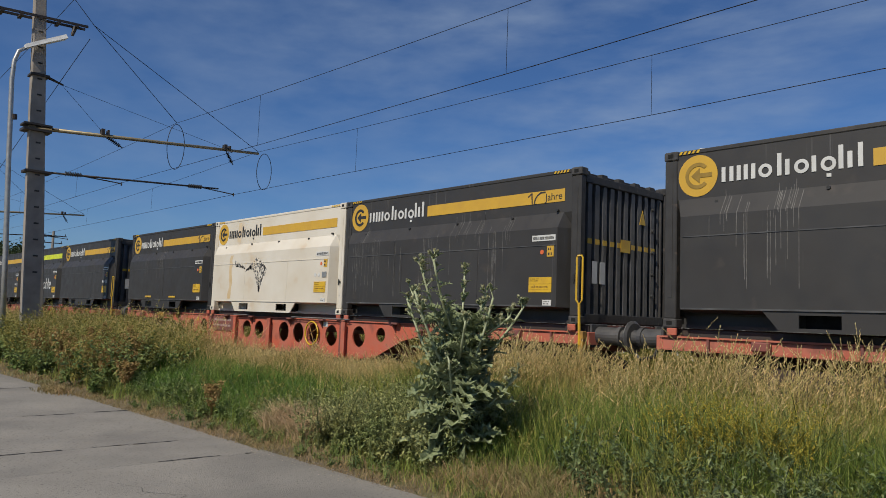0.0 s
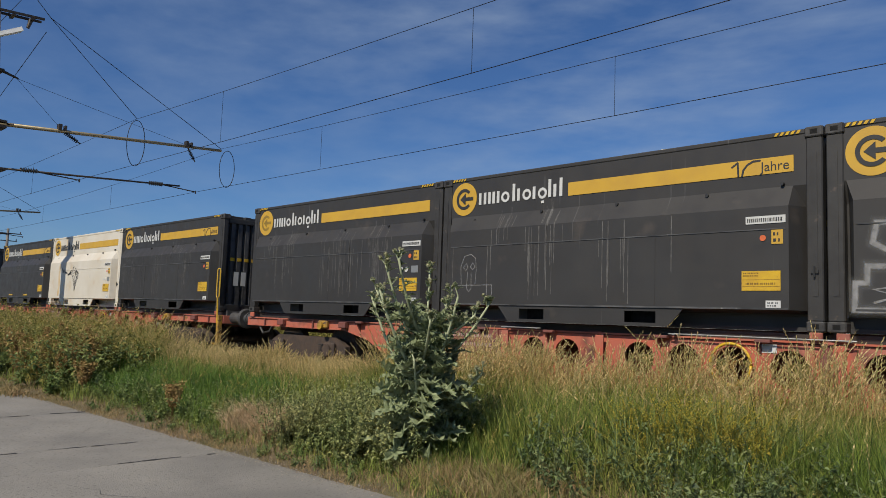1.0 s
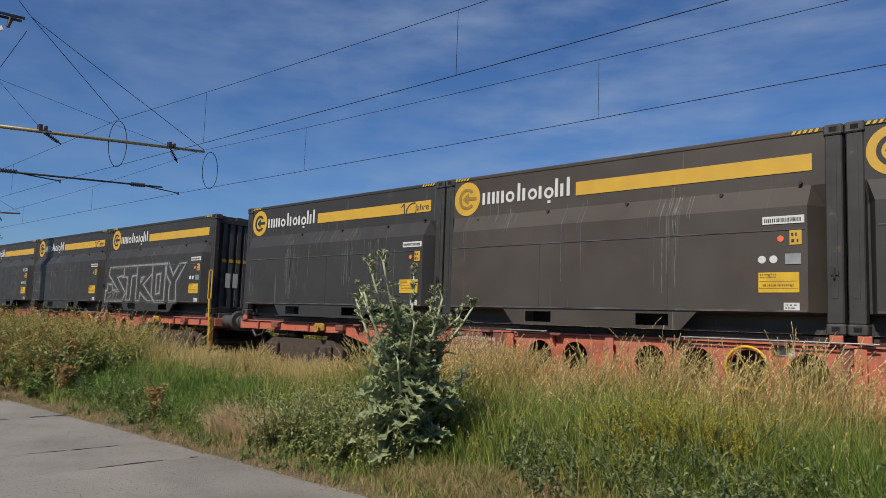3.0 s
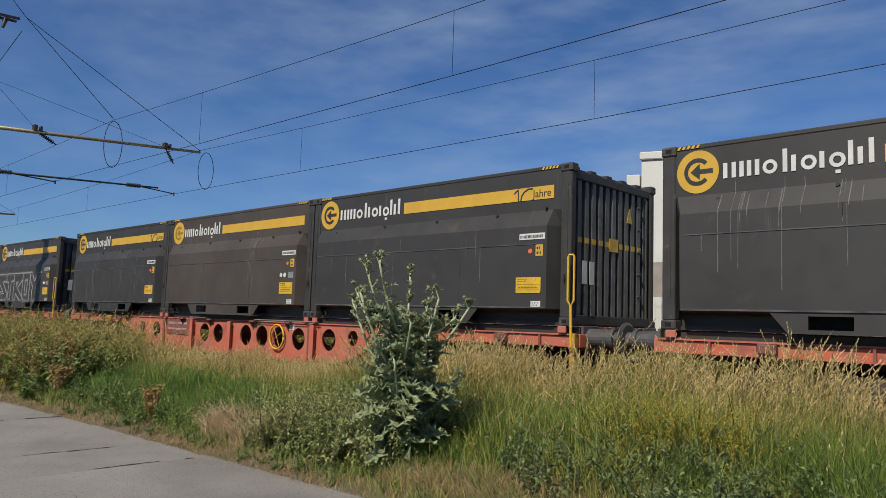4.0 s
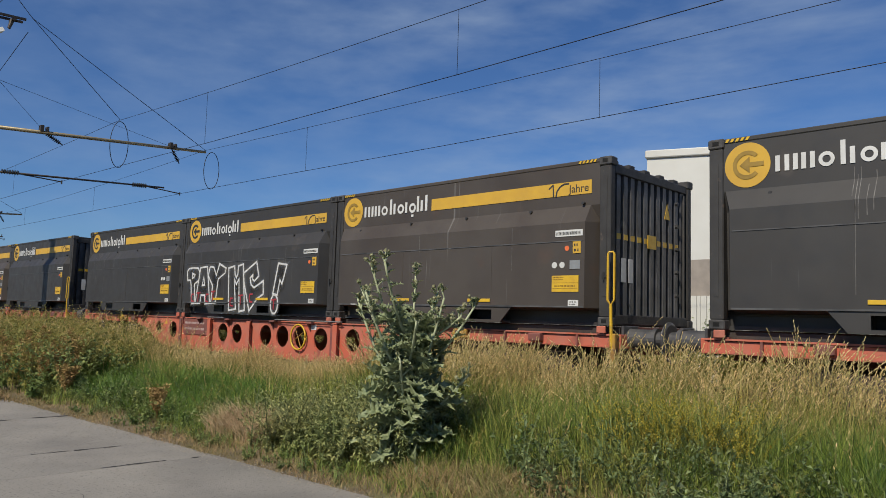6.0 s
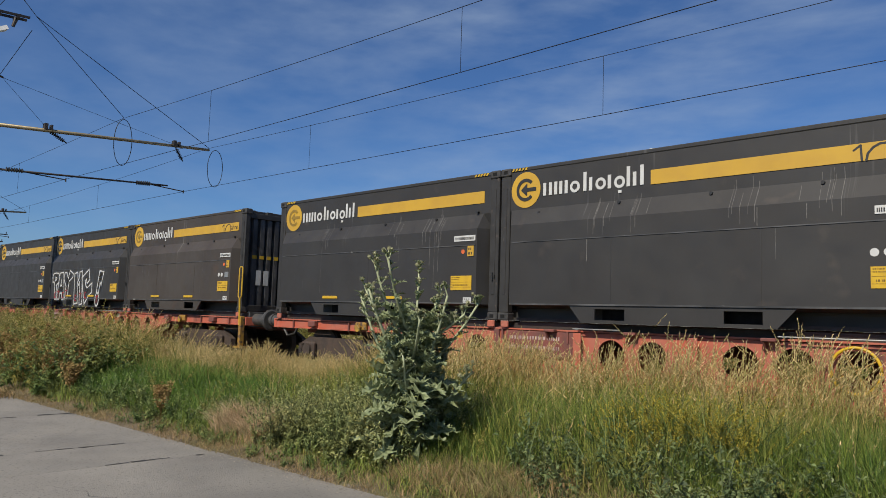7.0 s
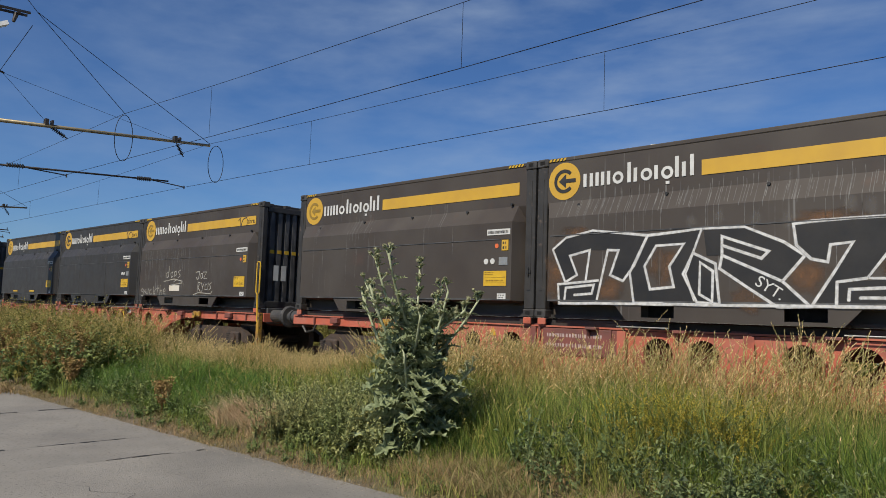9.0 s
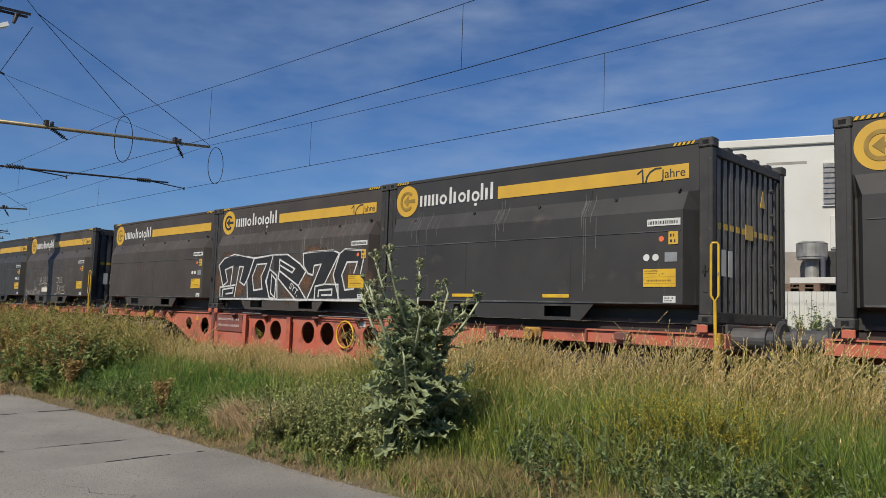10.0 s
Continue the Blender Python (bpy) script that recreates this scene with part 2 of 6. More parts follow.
M["alu"] = material("dull_aluminium", (0.36, 0.35, 0.32), 0.55, 0.5, second=(0.22, 0.21, 0.19), scale=4)
# dark colour that stands for the shade inside the shed
M["shade"] = material("painted_shed_shade", (0.05, 0.048, 0.045), 0.9)
# plants
M["gold"] = material("dry_golden_grass", (0.46, 0.39, 0.14), 0.7, second=(0.3, 0.28, 0.08), scale=0.8, amount=0.5, island=0.45, through=0.25, spec=0.25)
M["head"] = material("straw_seed_head", (0.65, 0.525, 0.26), 0.75, second=(0.47, 0.37, 0.15), scale=0.8, amount=0.5, island=0.5, through=0.25, spec=0.2)
M["grass"] = material("meadow_grass", (0.135, 0.2, 0.036), 0.5, second=(0.25, 0.265, 0.062), scale=0.9, amount=0.5, island=0.85, through=0.22, spec=0.4)
M["lush"] = material("lush_grass", (0.085, 0.185, 0.03), 0.55, second=(0.15, 0.225, 0.042), scale=0.8, amount=0.5, island=0.6, through=0.25, spec=0.35)
M["weed"] = material("dark_leafy_weed", (0.13, 0.195, 0.06), 0.5, second=(0.2, 0.235, 0.08), scale=0.8, amount=0.5, island=0.55, through=0.22, spec=0.35)
# blue-green weed, darkened so its colour carries the deep shade among the leaves
M["weed_dark"] = material("shade_darkened_blue_green_weed", (0.1, 0.155, 0.06), 0.5, second=(0.17, 0.2, 0.085), scale=0.8, amount=0.5, island=0.65, through=0.2, spec=0.3)
M["weed_light"] = material("grey_green_bushy_weed", (0.22, 0.27, 0.1), 0.6, second=(0.31, 0.31, 0.13), scale=1.5, amount=0.5, island=0.65, through=0.25, spec=0.3)
M["olive"] = material("olive_leafy_weed", (0.31, 0.28, 0.075), 0.65, second=(0.2, 0.2, 0.06), scale=0.8, amount=0.5, island=0.4, through=0.3, spec=0.3)
M["dock"] = material("rust_brown_dock_seed", (0.34, 0.25, 0.1), 0.8, second=(0.24, 0.15, 0.055), scale=1.5, amount=0.5, island=0.4, through=0.15, spec=0.2)
M["bloom"] = material("yellow_green_bloom", (0.46, 0.39, 0.06), 0.75, second=(0.32, 0.28, 0.05), scale=1.5, amount=0.5, island=0.4, through=0.25, spec=0.2)
M["thatch"] = material("dead_thatch", (0.36, 0.26, 0.13), 0.85, second=(0.22, 0.19, 0.08), scale=1.5, amount=0.5, island=0.5, through=0.1, spec=0.2)
M["straw"] = material("bleached_straw", (0.58, 0.44, 0.26), 0.8, second=(0.44, 0.33, 0.19), scale=1.5, amount=0.5, island=0.4, through=0.15, spec=0.2)
M["thistle_leaf"] = material("grey_green_thistle_leaf", (0.31, 0.35, 0.185), 0.5, second=(0.13, 0.165, 0.075), scale=14, amount=0.5, bump=0.3, bump_scale=40, through=0.18, spec=0.35)
M["thistle_stem"] = material("woolly_thistle_stem", (0.42, 0.45, 0.28), 0.75, second=(0.28, 0.31, 0.17), scale=8, amount=0.5)
M["thistle_head"] = material("spiny_thistle_head", (0.42, 0.41, 0.24), 0.7, second=(0.2, 0.2, 0.1), scale=25, amount=0.5)
M["tree"] = material("dark_far_foliage", (0.035, 0.055, 0.022), 0.7, second=(0.05, 0.07, 0.03), scale=1.0, amount=0.5, island=0.4, through=0.2, spec=0.2)
M["bark"] = material("grey_bark", (0.11, 0.085, 0.065), 0.9)


# ---- mesh helpers ----
def mesh_of(name, verts, faces, mat, smooth=False):
    me = bpy.data.meshes.new(name)
    me.from_pydata(verts, [], faces)
    me.materials.append(mat)
    if smooth:
        me.polygons.foreach_set("use_smooth", [True] * len(me.polygons))
    me.update()
    return me


def joined(*pieces):
    verts, faces = [], []
    for v, f in pieces:
        n = len(verts)
        verts += v
        faces += [tuple(i + n for i in q) for q in f]
    return verts, faces


def box(x0, x1, y0, y1, z0, z1, c=0.0):
    """A box with chamfered upright and level edges when c is given."""
    if c <= 0:
        v = [(x, y, z) for z in (z0, z1) for x, y in ((x0, y0), (x1, y0), (x1, y1), (x0, y1))]
        return v, [(3, 2, 1, 0), (4, 5, 6, 7), (0, 1, 5, 4), (1, 2, 6, 5), (2, 3, 7, 6), (3, 0, 4, 7)]
    ring = lambda d: [(x0 + c + d, y0 + d), (x1 - c - d, y0 + d), (x1 - d, y0 + c + d), (x1 - d, y1 - c - d), (x1 - c - d, y1 - d), (x0 + c + d, y1 - d), (x0 + d, y1 - c - d), (x0 + d, y0 + c + d)]
    v = [(x, y, z) for z, d in ((z0, c * 0.7), (z0 + c, 0), (z1 - c, 0), (z1, c * 0.7)) for x, y in ring(d)]
    f = [tuple(range(7, -1, -1)), tuple(range(24, 32))]
    for k in range(3):
        f += [(k * 8 + i, k * 8 + (i + 1) % 8, k * 8 + 8 + (i + 1) % 8, k * 8 + 8 + i) for i in range(8)]
    return v, f


def rod(a, b, r0, r1=None, n=8):
    a, b = Vector(a), Vector(b)
    r1 = r0 if r1 is None else r1
    d = (b - a).normalized()
    u = d.orthogonal().normalized()
    w = d.cross(u)
    v = []
    for p, r in ((a, r0), (b, r1)):
        v += [tuple(p + r * (math.cos(2 * math.pi * i / n) * u + math.sin(2 * math.pi * i / n) * w)) for i in range(n)]
    return v, [tuple(range(n - 1, -1, -1)), tuple(range(n, 2 * n))] + [(i, (i + 1) % n, n + (i + 1) % n, n + i) for i in range(n)]


def path_rod(points, r, n=6, taper=None):
    """A tube along a chain of points."""
    pts = [Vector(p) for p in points]
    v, f = [], []
    u = None
    for k, p in enumerate(pts):
        d = (pts[min(k + 1, len(pts) - 1)] - pts[max(k - 1, 0)]).normalized()
        u = d.orthogonal().normalized() if u is None else (u - d * u.dot(d)).normalized()
        w = d.cross(u)
        rr = r if taper is None else r + (taper - r) * k / (len(pts) - 1)
        v += [tuple(p + rr * (math.cos(2 * math.pi * i / n) * u + math.sin(2 * math.pi * i / n) * w)) for i in range(n)]
        if k:
            f += [((k - 1) * n + i, (k - 1) * n + (i + 1) % n, k * n + (i + 1) % n, k * n + i) for i in range(n)]
    f += [tuple(range(n - 1, -1, -1)), tuple(range((len(pts) - 1) * n, len(pts) * n))]
    return v, f


def plate_xz(outline, y0, y1, holes=()):
    """A flat plate in the x-z plane between y0 and y1, with round holes (x, z, r) or outlined ones, meshed from a filled curve."""
    cu = bpy.data.curves.new("plate", "CURVE")
    cu.dimensions, cu.fill_mode = "2D", "BOTH"
    cu.extrude = abs(y1 - y0) / 2
    rings = [h if len(h) > 3 else [(h[0] + h[2] * math.cos(a * math.pi / 12), h[1] + h[2] * math.sin(a * math.pi / 12)) for a in range(24)] for h in holes]
    for ring in [outline] + rings:
        s = cu.splines.new("POLY")
        s.points.add(len(ring) - 1)
        for p, (x, z) in zip(s.points, ring):
            p.co = (x, z, 0, 1)
        s.use_cyclic_u = True
    ob = bpy.data.objects.new("plate", cu)
    scene.collection.objects.link(ob)
    me = bpy.data.meshes.new_from_object(ob.evaluated_get(bpy.context.evaluated_depsgraph_get()))
    bpy.data.objects.remove(ob)
    ym = (y0 + y1) / 2
    v = [(p.co.x, ym - p.co.z, p.co.y) for p in me.vertices]
    f = [tuple(q.vertices) for q in me.polygons]
    bpy.data.meshes.remove(me)
    return v, f


def letters(text, size, x, y, z, width=None, shear=0.0):
    """Built-in font letters lying flat on a side that faces -y."""
    cu = bpy.data.curves.new("letters", "FONT")
    cu.body, cu.size, cu.extrude, cu.shear = text, size, 0.0015, shear
    ob = bpy.data.objects.new("letters", cu)
    scene.collection.objects.link(ob)
    me = bpy.data.meshes.new_from_object(ob.evaluated_get(bpy.context.evaluated_depsgraph_get()))
    bpy.data.objects.remove(ob)
    k = 1.0
    if width:
        k = width / max(0.01, max(p.co.x for p in me.vertices))
    v = [(x + p.co.x * k, y - p.co.z, z + p.co.y) for p in me.vertices]
    f = [tuple(q.vertices) for q in me.polygons]
    bpy.data.meshes.remove(me)
    return v, f


def stroke(points, width, y, closed=False):
    """A sprayed line on a side that faces -y: a thin ribbon with round joints."""
    pts = list(points) + ([points[0]] if closed else [])
    pieces = []
    for k, (x, z) in enumerate(pts):
        ring = [(x + width / 2 * math.cos(a * math.pi / 4), y - 0.00004 * k, z + width / 2 * math.sin(a * math.pi / 4)) for a in range(8)]
        pieces.append((ring, [tuple(range(8))]))
        if k:
            px, pz = pts[k - 1]
            d = math.hypot(x - px, z - pz) or 1
            nx, nz = -(z - pz) / d * width / 2, (x - px) / d * width / 2
            yy = y - 0.0009 - 0.00006 * k
            pieces.append(([(px + nx, yy, pz + nz), (px - nx, yy, pz - nz), (x - nx, yy, z - nz), (x + nx, yy, z + nz)], [(0, 1, 2, 3)]))
    return joined(*pieces)


MESHES = {}


def spray(name, lines, width, y, mat, parent, label="", wobble=0.006):
    """Sprayed lines (points, closed) on a side that faces -y: mitred ribbons whose cover fades at the rim and the ends."""
    verts, faces, cover = [], [], []
    rim = ((-1.0, 0.0), (-0.52, 1.0), (0.52, 1.0), (1.0, 0.0))
    for k, (points, closed) in enumerate(lines):
        ends = list(points) + ([points[0]] if closed else [])
        pts = [Vector(ends[0])]
        for a, b in zip(ends, ends[1:]):
            a, b = Vector(a), Vector(b)
            n = max(1, int((b - a).length / 0.3))
            for i in range(1, n + 1):
                p = a.lerp(b, i / n)
                shift = 0.0 if i == n else wobble
                pts.append(p + shift * Vector((noise.noise((p.x * 5, p.y * 5, 1)), noise.noise((p.x * 5, p.y * 5, 9)))))
        if closed:
            pts.pop()
        last, m = len(pts) - 1, len(verts)
        for i, p in enumerate(pts):
            r = width * 0.66 * (1 + 0.18 * noise.noise((p.x * 3, p.y * 3, 4)))
            d0 = (p - pts[i - 1]).normalized() if i or closed else (pts[1] - p).normalized()
            d1 = (pts[(i + 1) % (last + 1)] - p).normalized() if i < last or closed else d0
            side = Vector((-d0.y - d1.y, d0.x + d1.x))
            side = side.normalized() if side.length > 0.05 else Vector((d0.x, d0.y))
            side *= r * min(1.7, 1 / max(0.3, abs(side.dot(Vector((-d0.y, d0.x))))))
            rows = [(p, rim)]
            if not closed and i == 0:
                rows.insert(0, (p - d1 * r * 0.9, [(a * 0.6, 0.0) for a, c in rim]))
            if not closed and i == last:
                rows.append((p + d0 * r * 0.9, [(a * 0.6, 0.0) for a, c in rim]))
            for q, row in rows:
                yy = y - 0.00002 * (len(verts) // 4 % 40) - 0.0001 * (k % 20)
                verts += [(q.x + side.x * a, yy, q.y + side.y * a) for a, c in row]
                cover += [c for a, c in row]
        count = (len(verts) - m) // 4
        for i in range(count if closed else count - 1):
            e = (i + 1) % count
            faces += [(m + 4 * i + j, m + 4 * e + j, m + 4 * e + j + 1, m + 4 * i + j + 1) for j in range(3)]
    me = mesh_of(name, verts, faces, mat)
    me.attributes.new("cover", "FLOAT", "POINT").data.foreach_set("value", cover)
    ob = new(name, me)
    ob.parent = parent
    return tagged(ob, label)


def spray_each(name, lines, width, y, mat, parent, label="", wobble=0.006):
    """Each sprayed line as a part of its own, laid over one another."""
    for k, line in enumerate(lines):
        spray(name, [line], width, y - 0.0001 * k, mat, parent, label, wobble)


def blot(name, x, z, rx, rz, y, mat, parent, seed, label=""):
    """A sprayed or rusty blot with an uneven, thinning rim."""
    rng = random.Random(seed)
    verts, cover, n = [(x, y, z)], [1.0], 16
    wave = [rng.uniform(0.7, 1.15) for i in range(n)]
    for a, c in ((0.45, 0.9), (1.0, 0.0)):
        verts += [(x + a * rx * wave[i] * math.cos(i * math.tau / n), y, z + a * rz * wave[i] * math.sin(i * math.tau / n)) for i in range(n)]
        cover += [c] * n
    faces = [(0, 1 + i, 1 + (i + 1) % n) for i in range(n)] + [(1 + i, 1 + (i + 1) % n, 1 + n + (i + 1) % n, 1 + n + i) for i in range(n)]
    me = mesh_of(name, verts, faces, mat)
    me.attributes.new("cover", "FLOAT", "POINT").data.foreach_set("value", cover)
    ob = new(name, me)
    ob.parent = parent
    return tagged(ob, label)


def part(name, shape, mat, parent, label="", key=None, smooth=False, at=None):
    """One mesh under a thing or a part; a key shares the mesh between alike pieces."""
    if key is not None and key in MESHES:
        me = MESHES[key]
    else:
        v, f = shape() if callable(shape) else shape
        me = mesh_of(name, v, f, mat, smooth)
        if key is not None:
            MESHES[key] = me
    ob = new(name, me)
    ob.parent = parent
    if at is not None:
        ob.matrix_basis = at
    if label:
        tagged(ob, label)
    return ob


def thing(name, at, label, category, group="", kind=""):
    ob = new(name)
    ob.matrix_basis = at
    return tagged(ob, label, category, group, kind)


# ---- ground, road and track ----
D = 8.887            # near face of the containers' corner posts
CB = 1.617           # level of the containers' floor corners
RAIL = 0.45          # top of rail
TRACK_Y = D + 1.219
SECOND_Y = 13.9


def road_edge(x):
    return 4.78 + 0.032 * max(x, -30) if x < 0 else 4.78


def ground_z(x, y):
    """Verge that swells from the road's edge to the track bed, flat beyond."""
    d = y - road_edge(x)
    if d <= 0:
        return -0.03
    bank = 0.30 * min(1.0, d / 3.4) ** 0.8
    return -0.02 + bank + 0.04 * noise.noise((x * 0.7, y * 0.9, 3.0)) * min(1, d)


def make_ground():
    xs = [-2500, -900, -300, -120, -70] + [-50 + 0.5 * i for i in range(111)] + [20, 60, 200, 900, 2500]
    ys = [-2500, -500, -100, -30, -9] + [4.0 + 0.25 * i for i in range(26)] + [12, 20, 30, 60, 150, 500, 2500]
    v = [(x, y, ground_z(x, y) if -60 < x < 20 and y < 11 else (0.25 if y > 4.5 else -0.03)) for y in ys for x in xs]
    n = len(xs)
    f = [(j * n + i, j * n + i + 1, (j + 1) * n + i + 1, (j + 1) * n + i) for j in range(len(ys) - 1) for i in range(n - 1)]
    tagged(new("ground", mesh_of("ground", v, f, M["soil"], True)), "dry brown verge soil with patches of thatch", "ground", kind="structure")


def make_road():
    rng = random.Random(4)
    road = thing("road", pose(0, 0, 0), "pale worn concrete slab road beside the verge", "road", kind="structure")
    joints = [-60, -45, -33, -25, -20, -16, -12.0, -9.07, -7.9, -4.2, 0.0, 6, 14, 30]
    for a, b in zip(joints, joints[1:]):
        n = max(2, int((b - a) / 0.25))
        far = [(a + 0.002 + (b - a - 0.004) * i / n,) for i in range(n + 1)]
        top = [(x, road_edge(x) + 0.05 * noise.noise((x * 2.1, 0, 7)) + 0.02 * noise.noise((x * 9, 1, 7)), 0.0) for (x,) in far]
        near = [(x, -4.0, 0.0) for (x,) in far]
        mid = [(x, 2.0, 0.004 * noise.noise((x, 2, 1))) for (x,) in far]
        low = [(x, y + 0.03, -0.12) for x, y, z in top]
        v = near + mid + top + low
        k = n + 1
        f = [(r * k + i, r * k + i + 1, (r + 1) * k + i + 1, (r + 1) * k + i) for r in range(3) for i in range(n)]
        f += [(0, k, 2 * k, 3 * k), (n, 3 * k + n, 2 * k + n, k + n)]
        part("slab", (v, f), M["road"], road)
    # tar left in the joints and wandering cracks
    def crack(pts, w):
        v = []
        for x, y in pts:
            ww = w * rng.uniform(0.25, 1.3)
            v += [(x - ww, y, 0.004), (x + ww, y, 0.004)]
        return v, [(2 * i, 2 * i + 1, 2 * i + 3, 2 * i + 2) for i in range(len(pts) - 1)]
    for x, y0, y1, w in ((-9.06, -3, 2.25, 0.018), (-9.06, 2.3, 2.62, 0.026), (-9.08, 2.95, 3.35, 0.016), (-9.07, 3.4, 3.95, 0.022), (-7.92, 3.25, 3.5, 0.014), (-7.93, 3.52, 3.95, 0.02), (-7.9, 4.24, 4.34, 0.02),
                        (-12.0, 2.9, 3.6, 0.02), (-12.05, 3.9, 4.4, 0.035), (-16.0, 1.0, 3.9, 0.02)):
        n = max(4, int((y1 - y0) / 0.06))
        part("joint_filler", crack([(x + 0.018 * noise.noise((x, i * 0.4, 2)), y0 + (y1 - y0) * i / n) for i in range(n + 1)], w), M["crack"], road)
    part("joint_filler", crack([(-7.2 + 0.16 * i + 0.05 * noise.noise((i, 4, 4)), 2.55 + 0.07 * i * (0.4 + 0.6 * (i % 3) / 2)) for i in range(9)], 0.006), M["crack"], road)
    # loose grit along the edge
    grit = []
    for i in range(2400):
        x = -16 + 15 * rng.random() ** 0.8
        y = road_edge(x) + rng.gauss(-0.05, 0.1)
        r = rng.uniform(0.003, 0.012) * (1.8 if rng.random() < 0.06 else 1)
        grit.append(([(x - r, y, 0.001), (x, y - r, 0.001), (x + r, y, 0.001), (x, y + r, 0.001), (x, y, r * 0.5)], [(0, 1, 4), (1, 2, 4), (2, 3, 4), (3, 0, 4)]))
    tagged(new("grit", mesh_of("grit", *joined(*grit), M["grit"])), "pale grit scattered along the road edge", "gravel", kind="stuff")


def make_track(name, yc):
    track = thing(name, pose(0, yc, 0), "rusty rails on concrete sleepers in brown ballast", "railway track", kind="structure")
    prof = [(-2.1, 0.0), (-1.5, RAIL - 0.2), (1.5, RAIL - 0.2), (2.1, 0.0)]
    xs = [-160, 60]
    part("ballast_bed", ([(x, y, z) for x in xs for y, z in prof], [(i, i + 1, i + 5, i + 4) for i in range(3)]), M["ballast"], track)
    for s in (-0.7525, 0.7525):
        section = [(-0.07, -0.17), (0.07, -0.17), (0.07, -0.155), (0.012, -0.13), (0.012, -0.045), (0.035, -0.035), (0.035, 0), (-0.035, 0), (-0.035, -0.035), (-0.012, -0.045), (-0.012, -0.13), (-0.07, -0.155)]
        v = [(x, s + y, RAIL + z) for x in (-160, 60) for y, z in section]
        part("rail", (v, [(i, (i + 1) % 12, 12 + (i + 1) % 12, 12 + i) for i in range(12)]), M["rail"], track)
    for i in range(75):
        part("sleeper", lambda: box(-0.13, 0.13, -1.3, 1.3, RAIL - 0.36, RAIL - 0.172, 0.02), M["concrete"], track, key="sleeper", at=pose(-45 + 0.65 * i, 0, 0))


make_ground()
make_road()
make_track("track_1", TRACK_Y)
make_track("track_2", SECOND_Y)


# ---- overhead line ----
MAST_X = -26.5


def make_mast(at, loops=True, group="overhead line masts"):
    mast = thing("catenary_mast", at, "tapered concrete railway mast with yellowed tube arms", "mast", group)
    lean = -0.056   # sideways lean per metre of height
    zs = [-0.4, 2, 4, 6, 8, 10, 12.2]

    def shaft():
        v, f = [], []
        for k, z in enumerate(zs):
            w = 0.32 - 0.0125 * z
            d = 0.2 - 0.006 * z
            c = 0.03
            y = lean * z
            v += [(a, y + b, z) for a, b in ((-d, -w + c), (-d + c, -w), (d - c, -w), (d, -w + c), (d, w - c), (d - c, w), (-d + c, w), (-d, w - c))]
            if k:
                f += [((k - 1) * 8 + i, (k - 1) * 8 + (i + 1) % 8, k * 8 + (i + 1) % 8, k * 8 + i) for i in range(8)]
        f.append(tuple(range((len(zs) - 1) * 8, len(zs) * 8)))
        return v, f
    part("shaft", shaft, M["concrete"], mast, key="mast_shaft")
    for i in range(16):
        z = 2.6 + 0.52 * i
        # dark block on the shaft, coloured as the shade of a step hole
        part("step_hole", lambda: box(-0.02, 0.02, -0.07, 0.07, -0.025, 0.025), M["crack"], mast, key="step_hole", at=pose(0.2 - 0.006 * z, lean * z + 0.02, z))
    y0 = lean * 7.2
    # heights above the road, distances along y from the mast foot
    part("upper_arm", rod((0.1, y0 - 0.25, 7.22), (0.1, 7.46, 7.81), 0.065, 0.05, 10), M["arm"], mast, "yellowed upper tube arm over both tracks", key="upper_arm", smooth=True)
    part("arm_bracket", joined(box(-0.3, 0.3, y0 - 0.42, y0 + 0.4, 7.12, 7.2), box(-0.3, 0.3, y0 - 0.42, y0 + 0.4, 7.3, 7.36), rod((0.26, y0 + 0.6, 7.28), (0.05, y0 + 0.3, 7.28), 0.03)), M["steel"], mast, key="arm_bracket")
    part("lower_arm", rod((0.1, -0.58, 5.82), (0.1, 5.89, 6.18), 0.035, 0.03, 8), M["steel"], mast, "thin dark lower tube arm", key="lower_arm", smooth=True)
    part("lower_bracket", box(-0.28, 0.28, -0.68, 0.1, 5.78, 5.86, 0.01), M["steel"], mast, key="lower_bracket")
    for y, z in ((0.55, 5.9), (4.75, 6.12)):
        part("insulator", lambda: joined(*[rod((0, i * 0.075, i * 0.004), (0, i * 0.075 + 0.035, i * 0.004 + 0.002), 0.085, 0.05, 10) for i in range(7)]), M["ink"], mast, "dark ribbed insulator", key="insulator", at=pose(0.1, y, z))
    for y0b, z0b, y1b, z1b in ((1.09, 5.9, 2.35, 5.84), (5.24, 6.13, 6.52, 6.05)):
        part("steady_arm", joined(rod((0.1, y0b, z0b), (0.1, y1b, z1b), 0.02), rod((0.1, y1b, z1b + 0.05), (0.1, y1b, z1b - 0.07), 0.025)), M["steel"], mast)
    # suspended insulator strings on the upper arm
    for ya, za, yb, zb in ((1.6, 7.45, 2.29, 7.08), (6.05, 7.74, 6.42, 7.18)):
        a, b = Vector((0.1, ya, za)), Vector((0.1, yb, zb))
        sheds = [rod(a.lerp(b, 0.25 + 0.08 * i), a.lerp(b, 0.29 + 0.08 * i), 0.075, 0.05, 10) for i in range(8)]
        part("hanging_insulator", joined(rod(a, b, 0.022), *sheds), M["ink"], mast)
        part("clamp", joined(box(0.0, 0.2, ya - 0.06, ya + 0.05, za - 0.06, za + 0.16), box(0.0, 0.2, ya + 0.14, ya + 0.2, za - 0.04, za + 0.14)), M["steel"], mast)
